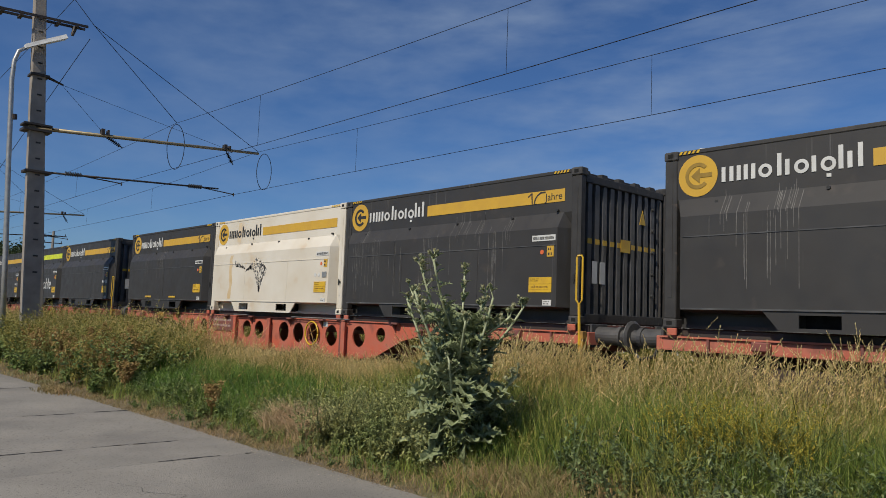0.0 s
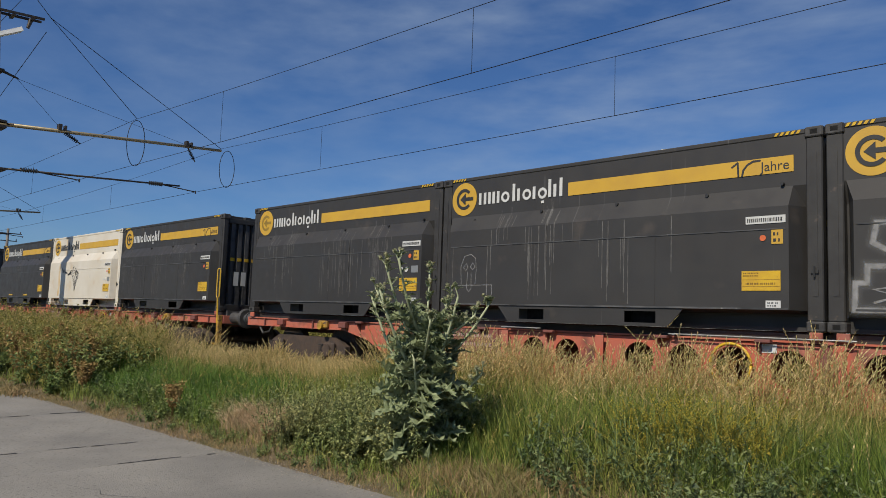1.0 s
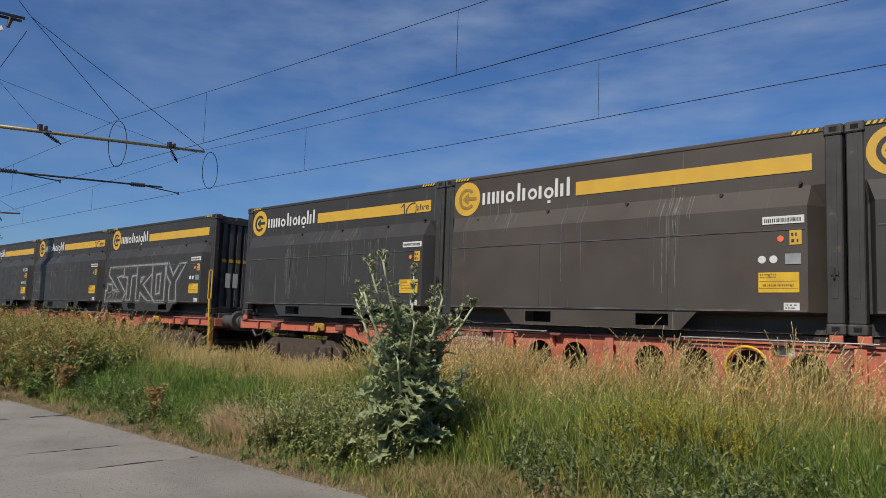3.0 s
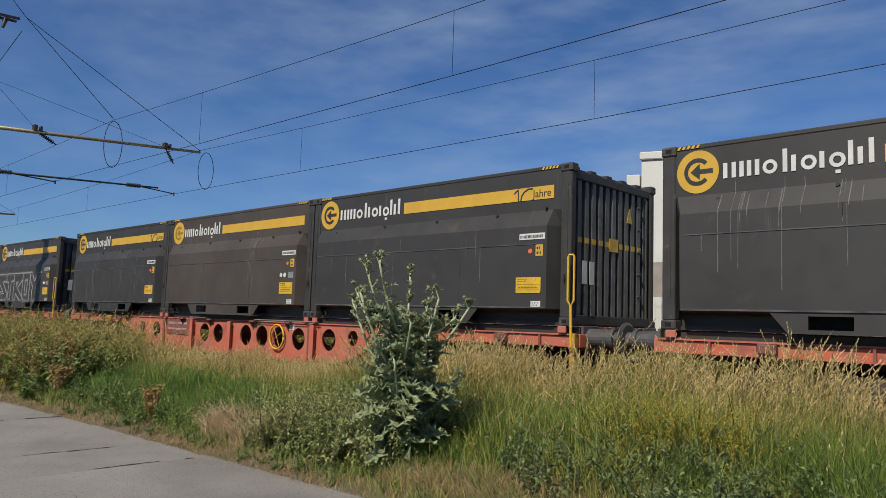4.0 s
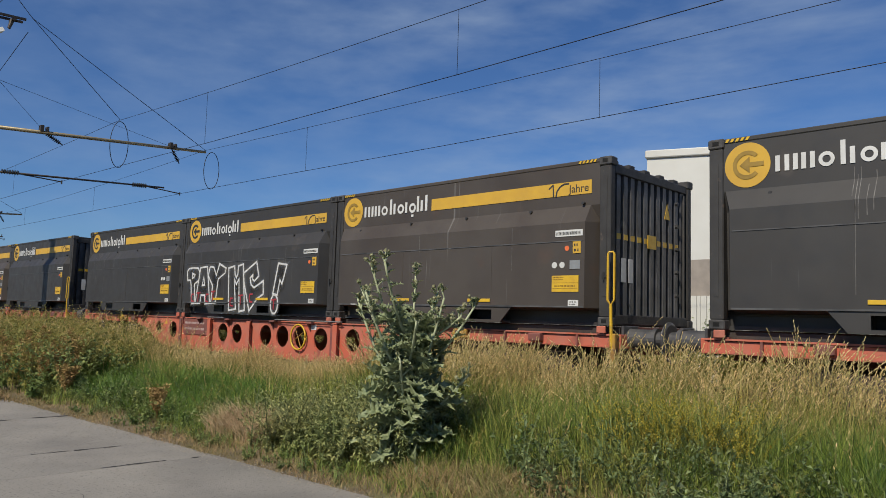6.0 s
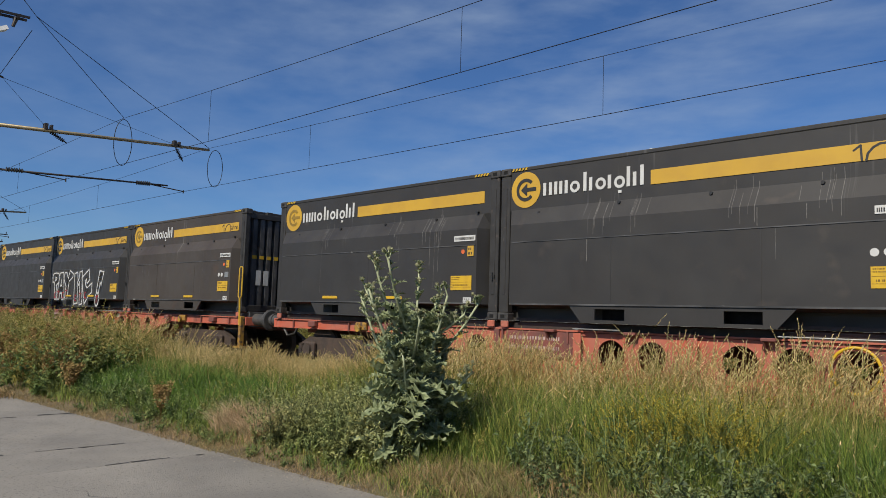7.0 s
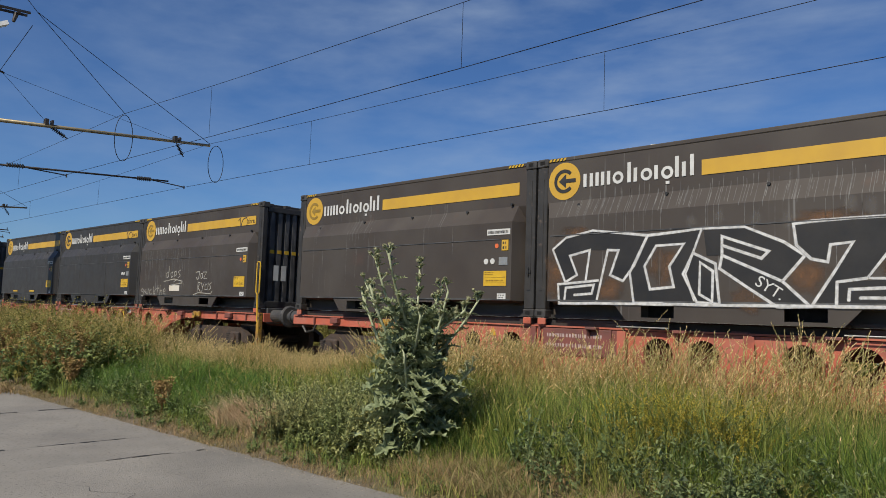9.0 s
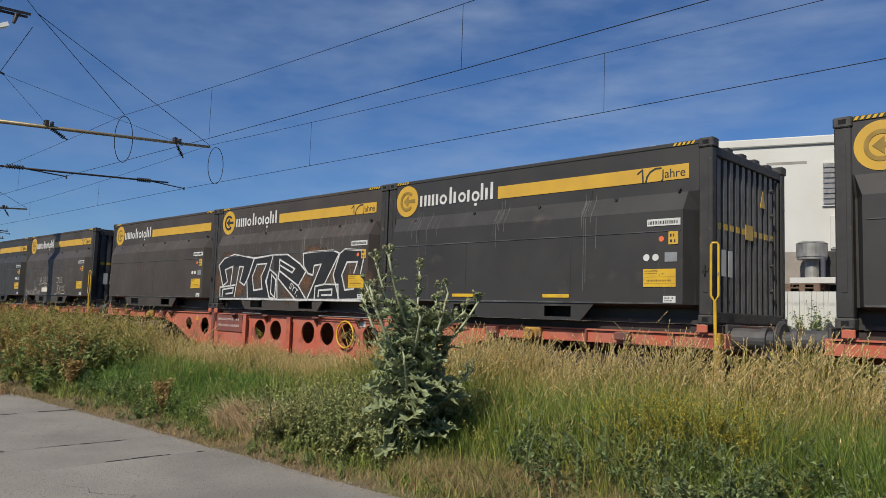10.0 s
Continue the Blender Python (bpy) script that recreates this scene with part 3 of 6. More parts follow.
    # head beam near the top
    part("head_beam", joined(box(-0.2, -0.13, -1.9, 1.45, 10.87, 10.94), box(0.13, 0.2, -1.9, 1.45, 10.87, 10.94), *[box(-0.22, 0.22, -1.7 + 0.55 * i, -1.6 + 0.55 * i, 10.8, 10.86) for i in range(6)],
                             rod((0, 1.1, 10.86), (0, 1.0, 10.55), 0.07, 0.05, 10)), M["steel"], mast, "dark double steel beam at the mast head", key="head_beam", at=pose(0, 0, 0, 3.2))
    part("stay_bracket", joined(box(-0.24, 0.24, -0.75, -0.2, 8.93, 9.0), rod((0.1, -0.2, 8.95), (0.1, 0.25, 8.82), 0.05, 0.03)), M["steel"], mast, key="stay_bracket")
    stays = [((0.1, 1.05, 11.1), (0.1, 4.13, 8.35)), ((0.1, 1.05, 11.1), (0.1, 7.45, 7.88)), ((0.0, -0.7, 13.0), (0.1, 1.05, 11.1)), ((0.1, 0.2, 8.82), (0.1, 6.05, 7.76)),
             ((0.1, 0.2, 8.82), (0.1, 1.6, 7.5)), ((0.1, 0.95, 10.6), (-9.0, -0.2, 5.9))]
    for k, (a, b) in enumerate(stays):
        part("stay_wire", rod(a, b, 0.006 if k in (3, 4) else 0.011, n=5), M["wire"], mast)
    for yl, zl, h in ((4.15, 8.3, 0.83), (7.75, 7.85, 0.72)) if loops else ():
        ring = [(0.1, yl + 0.32 * math.sin(a * math.pi / 12), zl - h + h * math.cos(a * math.pi / 12)) for a in range(25)]
        part("jumper_loop", path_rod(ring, 0.013, 5), M["wire"], mast, "drooping jumper cable loop")
    return mast


make_mast(pose(MAST_X, 6.49, 0))
# the next masts down the line
make_mast(pose(-55.0, 8.6, 0), False)


def make_far_mast(x, y, h):
    mast = thing("catenary_mast", pose(x, y, 0.1), "slim grey railway mast with two crossarms far off", "mast", "overhead line masts")
    part("shaft", rod((0, 0, 0), (0, 0, h), 0.28, 0.16, 8), M["concrete"], mast)
    for z, w in ((h - 0.7, 1.7), (h - 1.7, 1.2)):
        part("crossarm", joined(box(-0.06, 0.06, -w, w, z, z + 0.12), *[rod((0, s * w * 0.9, z + 0.121), (0, s * w * 0.9, z + 0.4), 0.06, 0.05, 6) for s in (-1, 1)]), M["steel"], mast)


make_far_mast(-112, 29.0, 11.5)


def make_lamp_post():
    lamp = thing("street_lamp", pose(-26.2, 5.62, 0), "slim galvanised street lamp with a flat angled head", "street lamp")
    part("pole", path_rod([(0, 0, -0.2), (0, -0.14, 3), (0, -0.3, 6), (0, -0.42, 8.6), (0, -0.4, 9.2), (0, -0.3, 9.55), (0, -0.1, 9.7)], 0.085, 10, taper=0.055), M["zinc"], lamp, smooth=True)
    part("lamp_head", ([(-0.14, -0.15, 9.66), (0.14, -0.15, 9.66), (0.17, 1.05, 10.32), (-0.17, 1.05, 10.32), (-0.1, -0.15, 9.8), (0.1, -0.15, 9.8), (0.11, 1.0, 10.45), (-0.11, 1.0, 10.45)],
                        [(3, 2, 1, 0), (4, 5, 6, 7), (0, 1, 5, 4), (1, 2, 6, 5), (2, 3, 7, 6), (3, 0, 4, 7)]), M["lamp_white"], lamp, "flat grey-white lamp head")
    part("collar", rod((0, -0.27, 7.35), (0, -0.28, 7.5), 0.1, n=10), M["steel"], lamp)


make_lamp_post()


def sag(a, b, drop, n=24):
    a, b = Vector(a), Vector(b)
    return [a.lerp(b, i / n) - Vector((0, 0, 4 * drop * (i / n) * (1 - i / n))) for i in range(n + 1)]


def make_wires():
    line = thing("overhead_line", pose(0, 0, 0), "dark catenary and contact wires with droppers", "overhead line")
    E = EYE_Z
    m1, c1 = (-25.2, 10.1, 6.40 + E), (-30.3, 10.1, 4.85 + E)
    m2, c2 = (-26.4, 13.9, 6.24 + E), (-28.3, 13.9, 4.73 + E)
    runs = {
        "m1": sag(m1, (35.2, 10.1, 6.40 + E), 0.535), "c1": [c1, (-19.1, 10.1, 4.74 + E), (-9.53, 10.1, 4.69 + E), (35, 10.1, 4.75 + E)],
        "m2": sag(m2, (36.4, 13.9, 6.24 + E), 0.41), "c2": [c2, (-19.66, 13.9, 4.66 + E), (-8.71, 13.9, 4.57 + E), (35, 13.9, 4.6 + E)],
    }
    left = {"m1": sag((-84.5, 10.1, 6.5 + E), m1, 0.4), "c1": [(-84.5, 10.1, 4.9 + E), c1], "m2": sag((-84.5, 13.9, 6.3 + E), m2, 0.6), "c2": [(-84.5, 13.9, 4.75 + E), c2]}
    for k in runs:
        r = 0.0072 if k[0] == "m" else 0.008
        part("messenger_wire" if k[0] == "m" else "contact_wire", path_rod(left[k] + [Vector(p) for p in runs[k][1:]] if k[0] == "m" else [*left[k], *runs[k][1:]], r, 5), M["wire"], line)

    def along(pts, x):
        for a, b in zip(pts, pts[1:]):
            a, b = Vector(a), Vector(b)
            if a.x <= x <= b.x:
                return a.lerp(b, (x - a.x) / (b.x - a.x))
    for mk, ck, xs in (("m1", "c1", (-19.2, -9.53, 0.3, 10, 20, -36, -46, -56, -66)), ("m2", "c2", (-19.7, -8.76, 2, 12, 22, -37, -47, -57))):
        for x in xs:
            src = runs if x > -25 else left
            part("dropper", rod(along(src[mk], x), along(src[ck], x), 0.005, n=4), M["wire"], line)
    feeder = sag((-84.5, 6.9, 12.1), (MAST_X, 7.2, 12.4), 0.9)
    part("feeder_wire", path_rod(feeder, 0.01, 5), M["wire"], line)


make_wires()


# ---- buildings behind the line ----
def make_warehouse():
    u = Vector((0.9417, 0.3363, 0))
    base = Vector((-11.8, 21.6, 0.0))
    ang = math.degrees(math.atan2(u.y, u.x))
    house = thing("warehouse", pose(base.x, base.y, 0.2, 0, 0, ang), "long white clad warehouse with a louvre and a grey duct", "building")
    part("wall", box(0, 34, 0, 14, 0, 6.85), M["wall"], house)
    part("side_wing", box(-0.5, -0.062, 0.1, 13.9, 0, 6.4, 0.02), M["wall"], house)
    part("roof_edge", box(-0.06, 34.06, -0.08, 14.06, 6.85, 7.1, 0.03), M["wall"], house)
    fr = box(4.9, 5.72, -0.06, -0.002, 4.98, 6.29)
    part("louvre_frame", fr, M["wall"], house)
    for i in range(8):
        part("louvre_slat", lambda: ([(0, 0, 0), (0.76, 0, 0), (0.76, -0.03, -0.12), (0, -0.03, -0.12), (0, 0.004, 0.0), (0.76, 0.004, 0.0), (0.76, 0.004, -0.12), (0, 0.004, -0.12)], [(0, 3, 2, 1), (4, 5, 6, 7), (3, 7, 6, 2), (0, 4, 7, 3), (1, 2, 6, 5), (0, 1, 5, 4)]), M["louver"], house, key="louvre_slat", at=pose(4.93, -0.067, 5.17 + 0.154 * i))
    part("duct", joined(box(5.42, 6.1, -0.4, -0.07, 3.1, 6.6, 0.03), box(5.38, 6.14, -0.44, -0.07, 6.602, 6.66, 0.01)), M["duct"], house, "stained grey duct on the wall")
    part("door", joined(box(5.1, 5.41, -0.1, -0.002, 3.72, 4.7, 0.015), box(5.14, 5.37, -0.112, -0.102, 3.76, 4.64, 0.006)), M["wall"], house, "white cabinet door")
    part("stain_band", box(3.4, 4.5, -0.006, -0.002, 6.28, 6.36), M["duct"], house, "faint grey stain")
    low = thing("low_annex", pose(-30, 24.5, 0.2), "low white annex roof", "building")
    part("wall", box(0, 19, 0, 8, 0, 4.9), M["wall"], low)
    part("roof", box(-0.1, 19, -0.2, 8.1, 4.9, 5.1, 0.03), M["zinc"], low)


def make_yard():
    fence = thing("sheet_fence", pose(-16, 19.2, 0.2), "white ribbed sheet metal fence", "fence")
    n = 60
    for i in range(n):
        part("sheet", lambda: joined(box(0, 0.27, 0, 0.02, 0, 2.3), box(0.05, 0.11, -0.025, -0.001, 0, 2.3)), M["wall"], fence, key="fence_sheet", at=pose(0.28 * i, 0, 0))
    part("tall_sheet", box(10.5, 12.2, -0.06, -0.028, 0, 2.76), M["wall"], fence, "plain white panel")
    shed = thing("open_shed", pose(-12, 20.0, 0.2), "low open shed with a pale flat roof", "shed")
    part("roof", box(0, 12, 0, 1.1, 2.2, 2.32, 0.02), M["concrete"], shed)
    part("back", box(0, 12, 1.102, 1.2, 0, 3.46), M["concrete"], shed, "pale rendered back wall")
    # no real hatch: a dark panel on the wall paints the shade within
    part("opening", box(5.05, 6.3, 1.06, 1.1, 2.33, 3.44), M["shade"], shed, "dark panel painted as the shade in an open hatch")
    for x in (0.2, 5, 11.6):
        part("post", box(x, x + 0.12, 0.05, 0.17, 0, 2.2, 0.01), M["steel"], shed)
    pal = thing("wooden_pallet", pose(-7.5, 20.1, 2.52), "weathered brown wooden pallet on the shed roof", "pallet")
    for z in (0.1, 0.2):
        for i in range(5):
            part("board", lambda: box(0, 1.2, 0, 0.1, 0, 0.025), M["wood"], pal, key="pal_board", at=pose(0, 0.175 * i, z))
    for z in (0.0, 0.126):
        for i in range(4):
            for j in range(3):
                part("block", lambda: box(0, 0.14, 0, 0.1, 0, 0.073), M["wood"], pal, key="pal_block", at=pose(0.353 * i, 0.35 * j, z + (0.026 if z == 0 else 0)))
    fan = thing("roof_ventilator", pose(-6.62, 20.55, 2.75), "round dull aluminium roof ventilator standing on a pallet", "ventilator")
    part("foot", box(-0.42, 0.68, -0.42, 0.42, 0, 0.15, 0.01), M["wall"], fan, "pale base slab")
    part("bracket", box(0.3, 0.4, -0.3, -0.2, 0.152, 0.66, 0.01), M["louver"], fan)
    part("neck", rod((0, 0, 0.152), (0, 0, 0.66), 0.17, n=20), M["alu"], fan)
    part("hood", joined(rod((0, 0, 0.64), (0, 0, 0.7), 0.36, n=24), rod((0, 0, 0.701), (0, 0, 1.05), 0.375, n=24), rod((0, 0, 1.051), (0, 0, 1.1), 0.385, 0.3, n=24)), M["alu"], fan)



make_warehouse()
make_yard()


# ---- the train ----
LEN, WID, HIGH = 6.058, 2.438, 2.35
STEP = LEN + 0.04          # from container to container on one wagon
WAGON = 19.652             # from wagon to wagon
BULGE = -0.13              # outer face of the swollen side


def container_body():
    """Sides that step out below a sloping shoulder, over a recessed sole."""
    prof = [(0.02, 2.29), (0.02, 1.69), (None, 1.44), (None, 0.24), (0.24, 0.2), (0.3, 0.02)]
    xs = [(0.173, 0.0), (0.2, 0.0), (0.31, 1.0)] + [(0.31 + 5.42 * i / 9, 1.0) for i in range(1, 10)] + [(5.85, 0.0), (5.885, 0.0)]
    v, f = [], []
    for side in (0, 1):
        base = len(v)
        for x, b in xs:
            for y, z in prof:
                yy = 0.11 + (BULGE - 0.11) * b if y is None else y
                if z < 0.25 and y is None and b == 0:
                    yy = 0.14
                v.append((x, yy if side == 0 else WID - yy, z))
        n = len(prof)
        for i in range(len(xs) - 1):
            for j in range(n - 1):
                q = (base + i * n + j, base + i * n + j + 1, base + (i + 1) * n + j + 1, base + (i + 1) * n + j)
                f.append(q if side == 0 else q[::-1])
    return joined((v, f), box(0.15, 5.9, 0.25, WID - 0.25, 0.0, 0.3), box(0.15, 5.9, 0.06, WID - 0.06, 2.1, 2.16))


def end_wall():
    """Trapezoid corrugation between the posts."""
    y, pts = 0.16, []
    pitch = (WID - 0.32) / 11
    for i in range(11):
        a = 0.16 + i * pitch
        pts += [(a, 0.0), (a + pitch * 0.32, 0.0), (a + pitch * 0.4, 0.085), (a + pitch * 0.92, 0.085)]
    pts.append((WID - 0.16, 0.0))
    v = [(5.925 + x, yy, z) for z in (0.16, 2.14) for yy, x in pts]
    n = len(pts)
    f = [(i, i + 1, n + i + 1, n + i) for i in range(n - 1)]
    return v, f


def wordmark(c, white):
    """The maker's mark as plain upright bars and rings of its size, each a piece of its own."""
    x, z = 0.8, 1.87
    w, h, tall = 0.052, 0.19, 0.275
    colour = M["ink" if white else "white"]

    def bar(x0, z0, z1):
        hh = round(z1 - z0, 3)
        part("mark_bar", lambda: box(0, w, 0.006, 0.014, 0, hh), colour, c, key=("mark_bar", hh, white), at=pose(x0, 0.004, z0))

    def ring(cx, cz):
        part("mark_ring", lambda: ([(r * math.cos(i * math.pi / 8), 0.008, r * math.sin(i * math.pi / 8)) for r in (0.086, 0.044) for i in range(16)], [(i, (i + 1) % 16, 16 + (i + 1) % 16, 16 + i) for i in range(16)]), colour, c, key=("mark_ring", white), at=pose(cx, 0.004, cz))
    # a: low bar, b: two low bars, c: ring, d: tall bar, e: ring over a dash, f: tall and low bar
    for kind in "abbcdaca" "efd":
        if kind == "a":
            bar(x, z, z + h)
            x += 0.105
        elif kind == "b":
            bar(x, z, z + h)
            bar(x + 0.095, z, z + h)
            x += 0.185
        elif kind == "c":
            ring(x + 0.085, z + 0.083)
            x += 0.2
        elif kind == "d":
            bar(x + 0.03, z, z + tall)
            x += 0.125
        elif kind == "e":
            ring(x + 0.08, z + 0.075)
            bar(x + 0.06, z - 0.08, z - 0.04)
            x += 0.19
        else:
            bar(x, z, z + tall)
            bar(x + 0.095, z, z + h)
            x += 0.175


def emblem():
    """Open ring and a blunt arrow that points back along the train."""
    cx, cz, y = 0.47, 1.99, 0.004
    n, v = 20, []
    for r in (0.175, 0.125):
        v += [(cx + r * math.cos(0.75 + i * 4.8 / n), y, cz + r * math.sin(0.75 + i * 4.8 / n)) for i in range(n + 1)]
    f = [(i, i + 1, n + 2 + i, n + 1 + i) for i in range(n)]
    arrow = ([(cx - 0.09, y, cz), (cx + 0.03, y, cz + 0.1), (cx + 0.03, y, cz + 0.028), (cx + 0.2, y, cz + 0.028), (cx + 0.2, y, cz - 0.028), (cx + 0.03, y, cz - 0.028), (cx + 0.03, y, cz - 0.1)], [tuple(range(7))])
    return joined((v, f), arrow)


def bars(x0, x1, z0, z1, rows, cols, y, seed):
    """Print too small to read, as short bars."""
    rng = random.Random(seed)
    out = []
    for r in range(rows):
        h = (z1 - z0) / rows
        za = z0 + r * h + h * 0.22
        x = x0
        while x < x1 - 0.02:
            w = min(rng.uniform(0.4, 1.5) * (x1 - x0) / cols, x1 - x)
            out.append(box(x, x + w * 0.55, y - 0.0015, y, za, za + h * 0.5))
            x += w
    return joined(*out)


def decal(x0, x1, z0, z1, y, t=0.008):
    return box(x0, x1, y - t, y - 0.0005, z0, z1)


def disc(x, z, r, y, n=24):
    return rod((x, y - 0.0005, z), (x, y - 0.006, z), r, n=n)


WAVES = {}


def make_container(index, paint="grey", jahre=True, pads=False, extras=(), white=False, plates=True):
    word = {"grey": "dark grey", "brown": "brownish dark grey", "white_paint": "stained white"}[paint]
    note = {"doodle": "thin white doodle lines", "stroy": "pale outlined graffiti", "payme": "white graffiti letters", "block": "black and white graffiti", "scrawl": "thin white scrawls",
            "bird": "a flaked black picture", "coal": "white painted words"}
    label = word + " container with " + (note[extras[0]] if extras else "yellow stripe") + " on a wagon"
    c = thing("freight_container", pose(0, 0, 0), label, "container", "containers on the train")
    P = paint
    F = P if white else "frame"
    part("body", container_body, M[P], c, key=("body", P))
    for x in (0.0, LEN - 0.178):
        for y in (0.0, WID - 0.12):
            part("corner_post", lambda: joined(box(0, 0.178, 0, 0.12, 0.12, HIGH - 0.12, 0.012), box(0.06, 0.12, -0.006, 0.0, 0.4, HIGH - 0.3)), M[F], c, key=("post", F), at=pose(x, y, 0))
            for z in (0.0, HIGH - 0.118):
                cast = part("corner_casting", lambda: joined(box(-0.01, 0.19, -0.014, 0.16, 0, 0.12, 0.014)), M[F if white else "casting"], c, key=("casting", F), at=pose(x, y, z))
                if y == 0:
                    # flat dark plate on the casting: the hole's shade is painted, nothing is cut
                    part("casting_hole", lambda: joined(box(0.05, 0.13, -0.0155, -0.0142, 0.035, 0.09)), M["opening_shade"], cast, key="casting_hole")
    for y in (0.01, WID - 0.13):
        part("top_rail", lambda: box(0.182, LEN - 0.182, 0, 0.12, 2.285, 2.345, 0.012), M[P], c, key=("top_rail", P), at=pose(0, y, 0))
        part("bottom_rail", lambda: box(0.19, LEN - 0.19, 0, 0.1, 0.0, 0.05), M[F], c, key=("bottom_rail", F), at=pose(0, y + (0.13 if y < 1 else -0.08), 0))
    # corrugated ends with header and sill
    for flip in (0, 1):
        at = pose(LEN, WID, 0, 0, 0, 180) if flip else pose(0, 0, 0)
        wall = part("end_wall", end_wall, M[P if white else "end_paint"], c, key=("end_wall", F), at=at)
        part("header", lambda: joined(box(5.9, 6.04, 0.14, WID - 0.14, 2.14, 2.26, 0.01), *[box(5.9, 6.0, 0.14 + 0.45 * i, 0.3 + 0.45 * i, 2.262, 2.33, 0.01) for i in range(5)], box(5.84, 5.895, 0.14, WID - 0.14, 2.262, 2.335, 0.01)), M[F], wall, key=("header", F))
        part("sill", lambda: box(5.9, 6.05, 0.14, WID - 0.14, 0.02, 0.16, 0.01), M[F], wall, key=("sill", F))
        if not flip:
            pitch = (WID - 0.32) / 11
            for i in range(1, 11):
                part("yellow_mark", lambda: box(6.0105, 6.014, 0, pitch * 0.56, 1.22, 1.3), M["yellow_bright"], wall, key="yellow_mark", at=pose(0, 0.16 + pitch * (i - 0.59), 0.0))
                part("yellow_mark", lambda: box(5.9255, 5.929, 0, pitch * 0.3, 1.22, 1.3), M["yellow_bright"], wall, key="valley_mark", at=pose(0, 0.16 + pitch * (i + 0.01), 0.0))
            part("placard", lambda: box(6.0145, 6.02, 1.1, 1.36, 1.16, 1.36), M["yellow_bright"], wall, key="placard")
            part("warning_triangle", lambda: ([(6.016, 1.62, 1.66), (6.016, 1.8, 1.66), (6.016, 1.71, 1.9), (6.011, 1.62, 1.66), (6.011, 1.8, 1.66), (6.011, 1.71, 1.9)], [(0, 1, 2), (5, 4, 3), (0, 3, 4, 1), (1, 4, 5, 2), (2, 5, 3, 0)]), M["yellow_bright"], wall, key="end_triangle")
            ends = random.Random(index)
            for k in range(0 if white else 15):
                i, h = ends.randrange(1, 11), ends.uniform(0.3, 1.6)
                part("streak", lambda: box(6.0102, 6.0112, 0, 0.012, -1, 0), M["drip"], wall, key="end_streak", at=Matrix.Translation((0, 0.16 + pitch * (i - 0.5) + ends.uniform(-0.04, 0.04), ends.uniform(1.9, 2.12) if k % 2 else ends.uniform(h, 1.9))) @ Matrix.Diagonal((1, ends.uniform(0.4, 1.4), h, 1)))
            for y in (0.36, 0.56):
                part("paper_label", lambda: box(6.011, 6.015, 0, 0.13, 0.62, 0.96), M["white"], wall, key="paper_label", at=pose(0, y, 0))
            for k in range(5):
                part("hook", lambda: rod((6.0, 2.0, 0), (6.05, 2.0, 0), 0.03, n=8), M["ink"], wall, key="hook", at=pose(0, 0, 0.5 + 0.36 * k))
            part("end_pipe", lambda: rod((6.02, WID - 0.2, 0.1), (6.02, WID - 0.2, 2.1), 0.025, n=8), M[F], wall, key=("end_pipe", F))
    # fork pockets in a trapezoid skirt
    def skirt():
        out = [(1.38, 0.235), (1.58, 0.0), (4.22, 0.0), (4.44, 0.235)]
        v, f = plate_xz(out, BULGE + 0.012, BULGE + 0.03, [[(x, 0.045), (x + 0.46, 0.045), (x + 0.46, 0.195), (x, 0.195)] for x in (1.8, 3.6)])
        return joined((v, f), box(1.58, 4.22, BULGE + 0.032, 0.3, 0.0, 0.03))
    part("skirt", skirt, M[P], c, key=("skirt", P))
    for x in (1.8, 3.6):
        # near-black block behind the cut-out, its colour standing for the pocket's shade
        part("fork_pocket", lambda: box(-0.01, 0.47, 0.1, 0.2, 0.035, 0.205), M["opening_shade"], c, "near-black block painted as the shade in a fork pocket", key="pocket", at=pose(x, 0, 0))
        if pads:
            part("pad", lambda: box(-0.02, 0.44, BULGE - 0.012, BULGE - 0.001, 0.31, 0.36, 0.003), M["yellow_bright"], c, "worn yellow pad over a fork pocket", key="pad", at=pose(x, 0, 0))
    # seams
    part("seam", lambda: box(0.34, 5.7, BULGE - 0.008, BULGE - 0.0005, 1.17, 1.183), M["seam"] if not white else M[P], c, key=("seam", white))
    part("edge", lambda: box(0.32, 5.72, BULGE - 0.006, BULGE - 0.0005, 0.24, 0.262), M["seam"] if not white else M[P], c, key=("edge", white))
    for x in ((2.05, 4.05) if index % 3 else (3.1,)):
        part("upright_seam", lambda: box(-0.004, 0.004, BULGE - 0.003, BULGE - 0.0005, 0.27, 1.165), M[P], c, key=("upright_seam", P), at=pose(x, 0, 0))
    for x, z in ((0.75, 1.62), (2.1, 1.66), (3.4, 1.66), (4.7, 1.66), (5.62, 1.72)):
        part("eyelet", lambda: rod((0, 0.02, 0), (0, -0.03, 0), 0.022, n=8), M["ink"], c, key="eyelet", at=pose(x, 0, z))
    part("side_handle", lambda: joined(rod((0.1, -0.03, 0.62), (0.1, -0.03, 0.74), 0.012, n=6), box(0.06, 0.14, -0.02, -0.0065, 0.66, 0.7)), M["ink"], c, key="side_handle", at=pose(LEN - 0.19, 0, 0))
    # printing on the upper panel
    Y = 0.02
    lime = "coal" in extras
    part("emblem_disc", lambda: disc(0.47, 1.99, 0.275, Y, 32), M["lime" if lime else "yellow"], c, key=("disc", lime))
    faded = index in (9, 13, 17, 18, 20, 21, 23, 24)
    part("emblem", emblem, M["faint_emblem" if faded else "ink"], c, key=("emblem", faded), at=pose(0, 0.004, 0))
    wordmark(c, white)
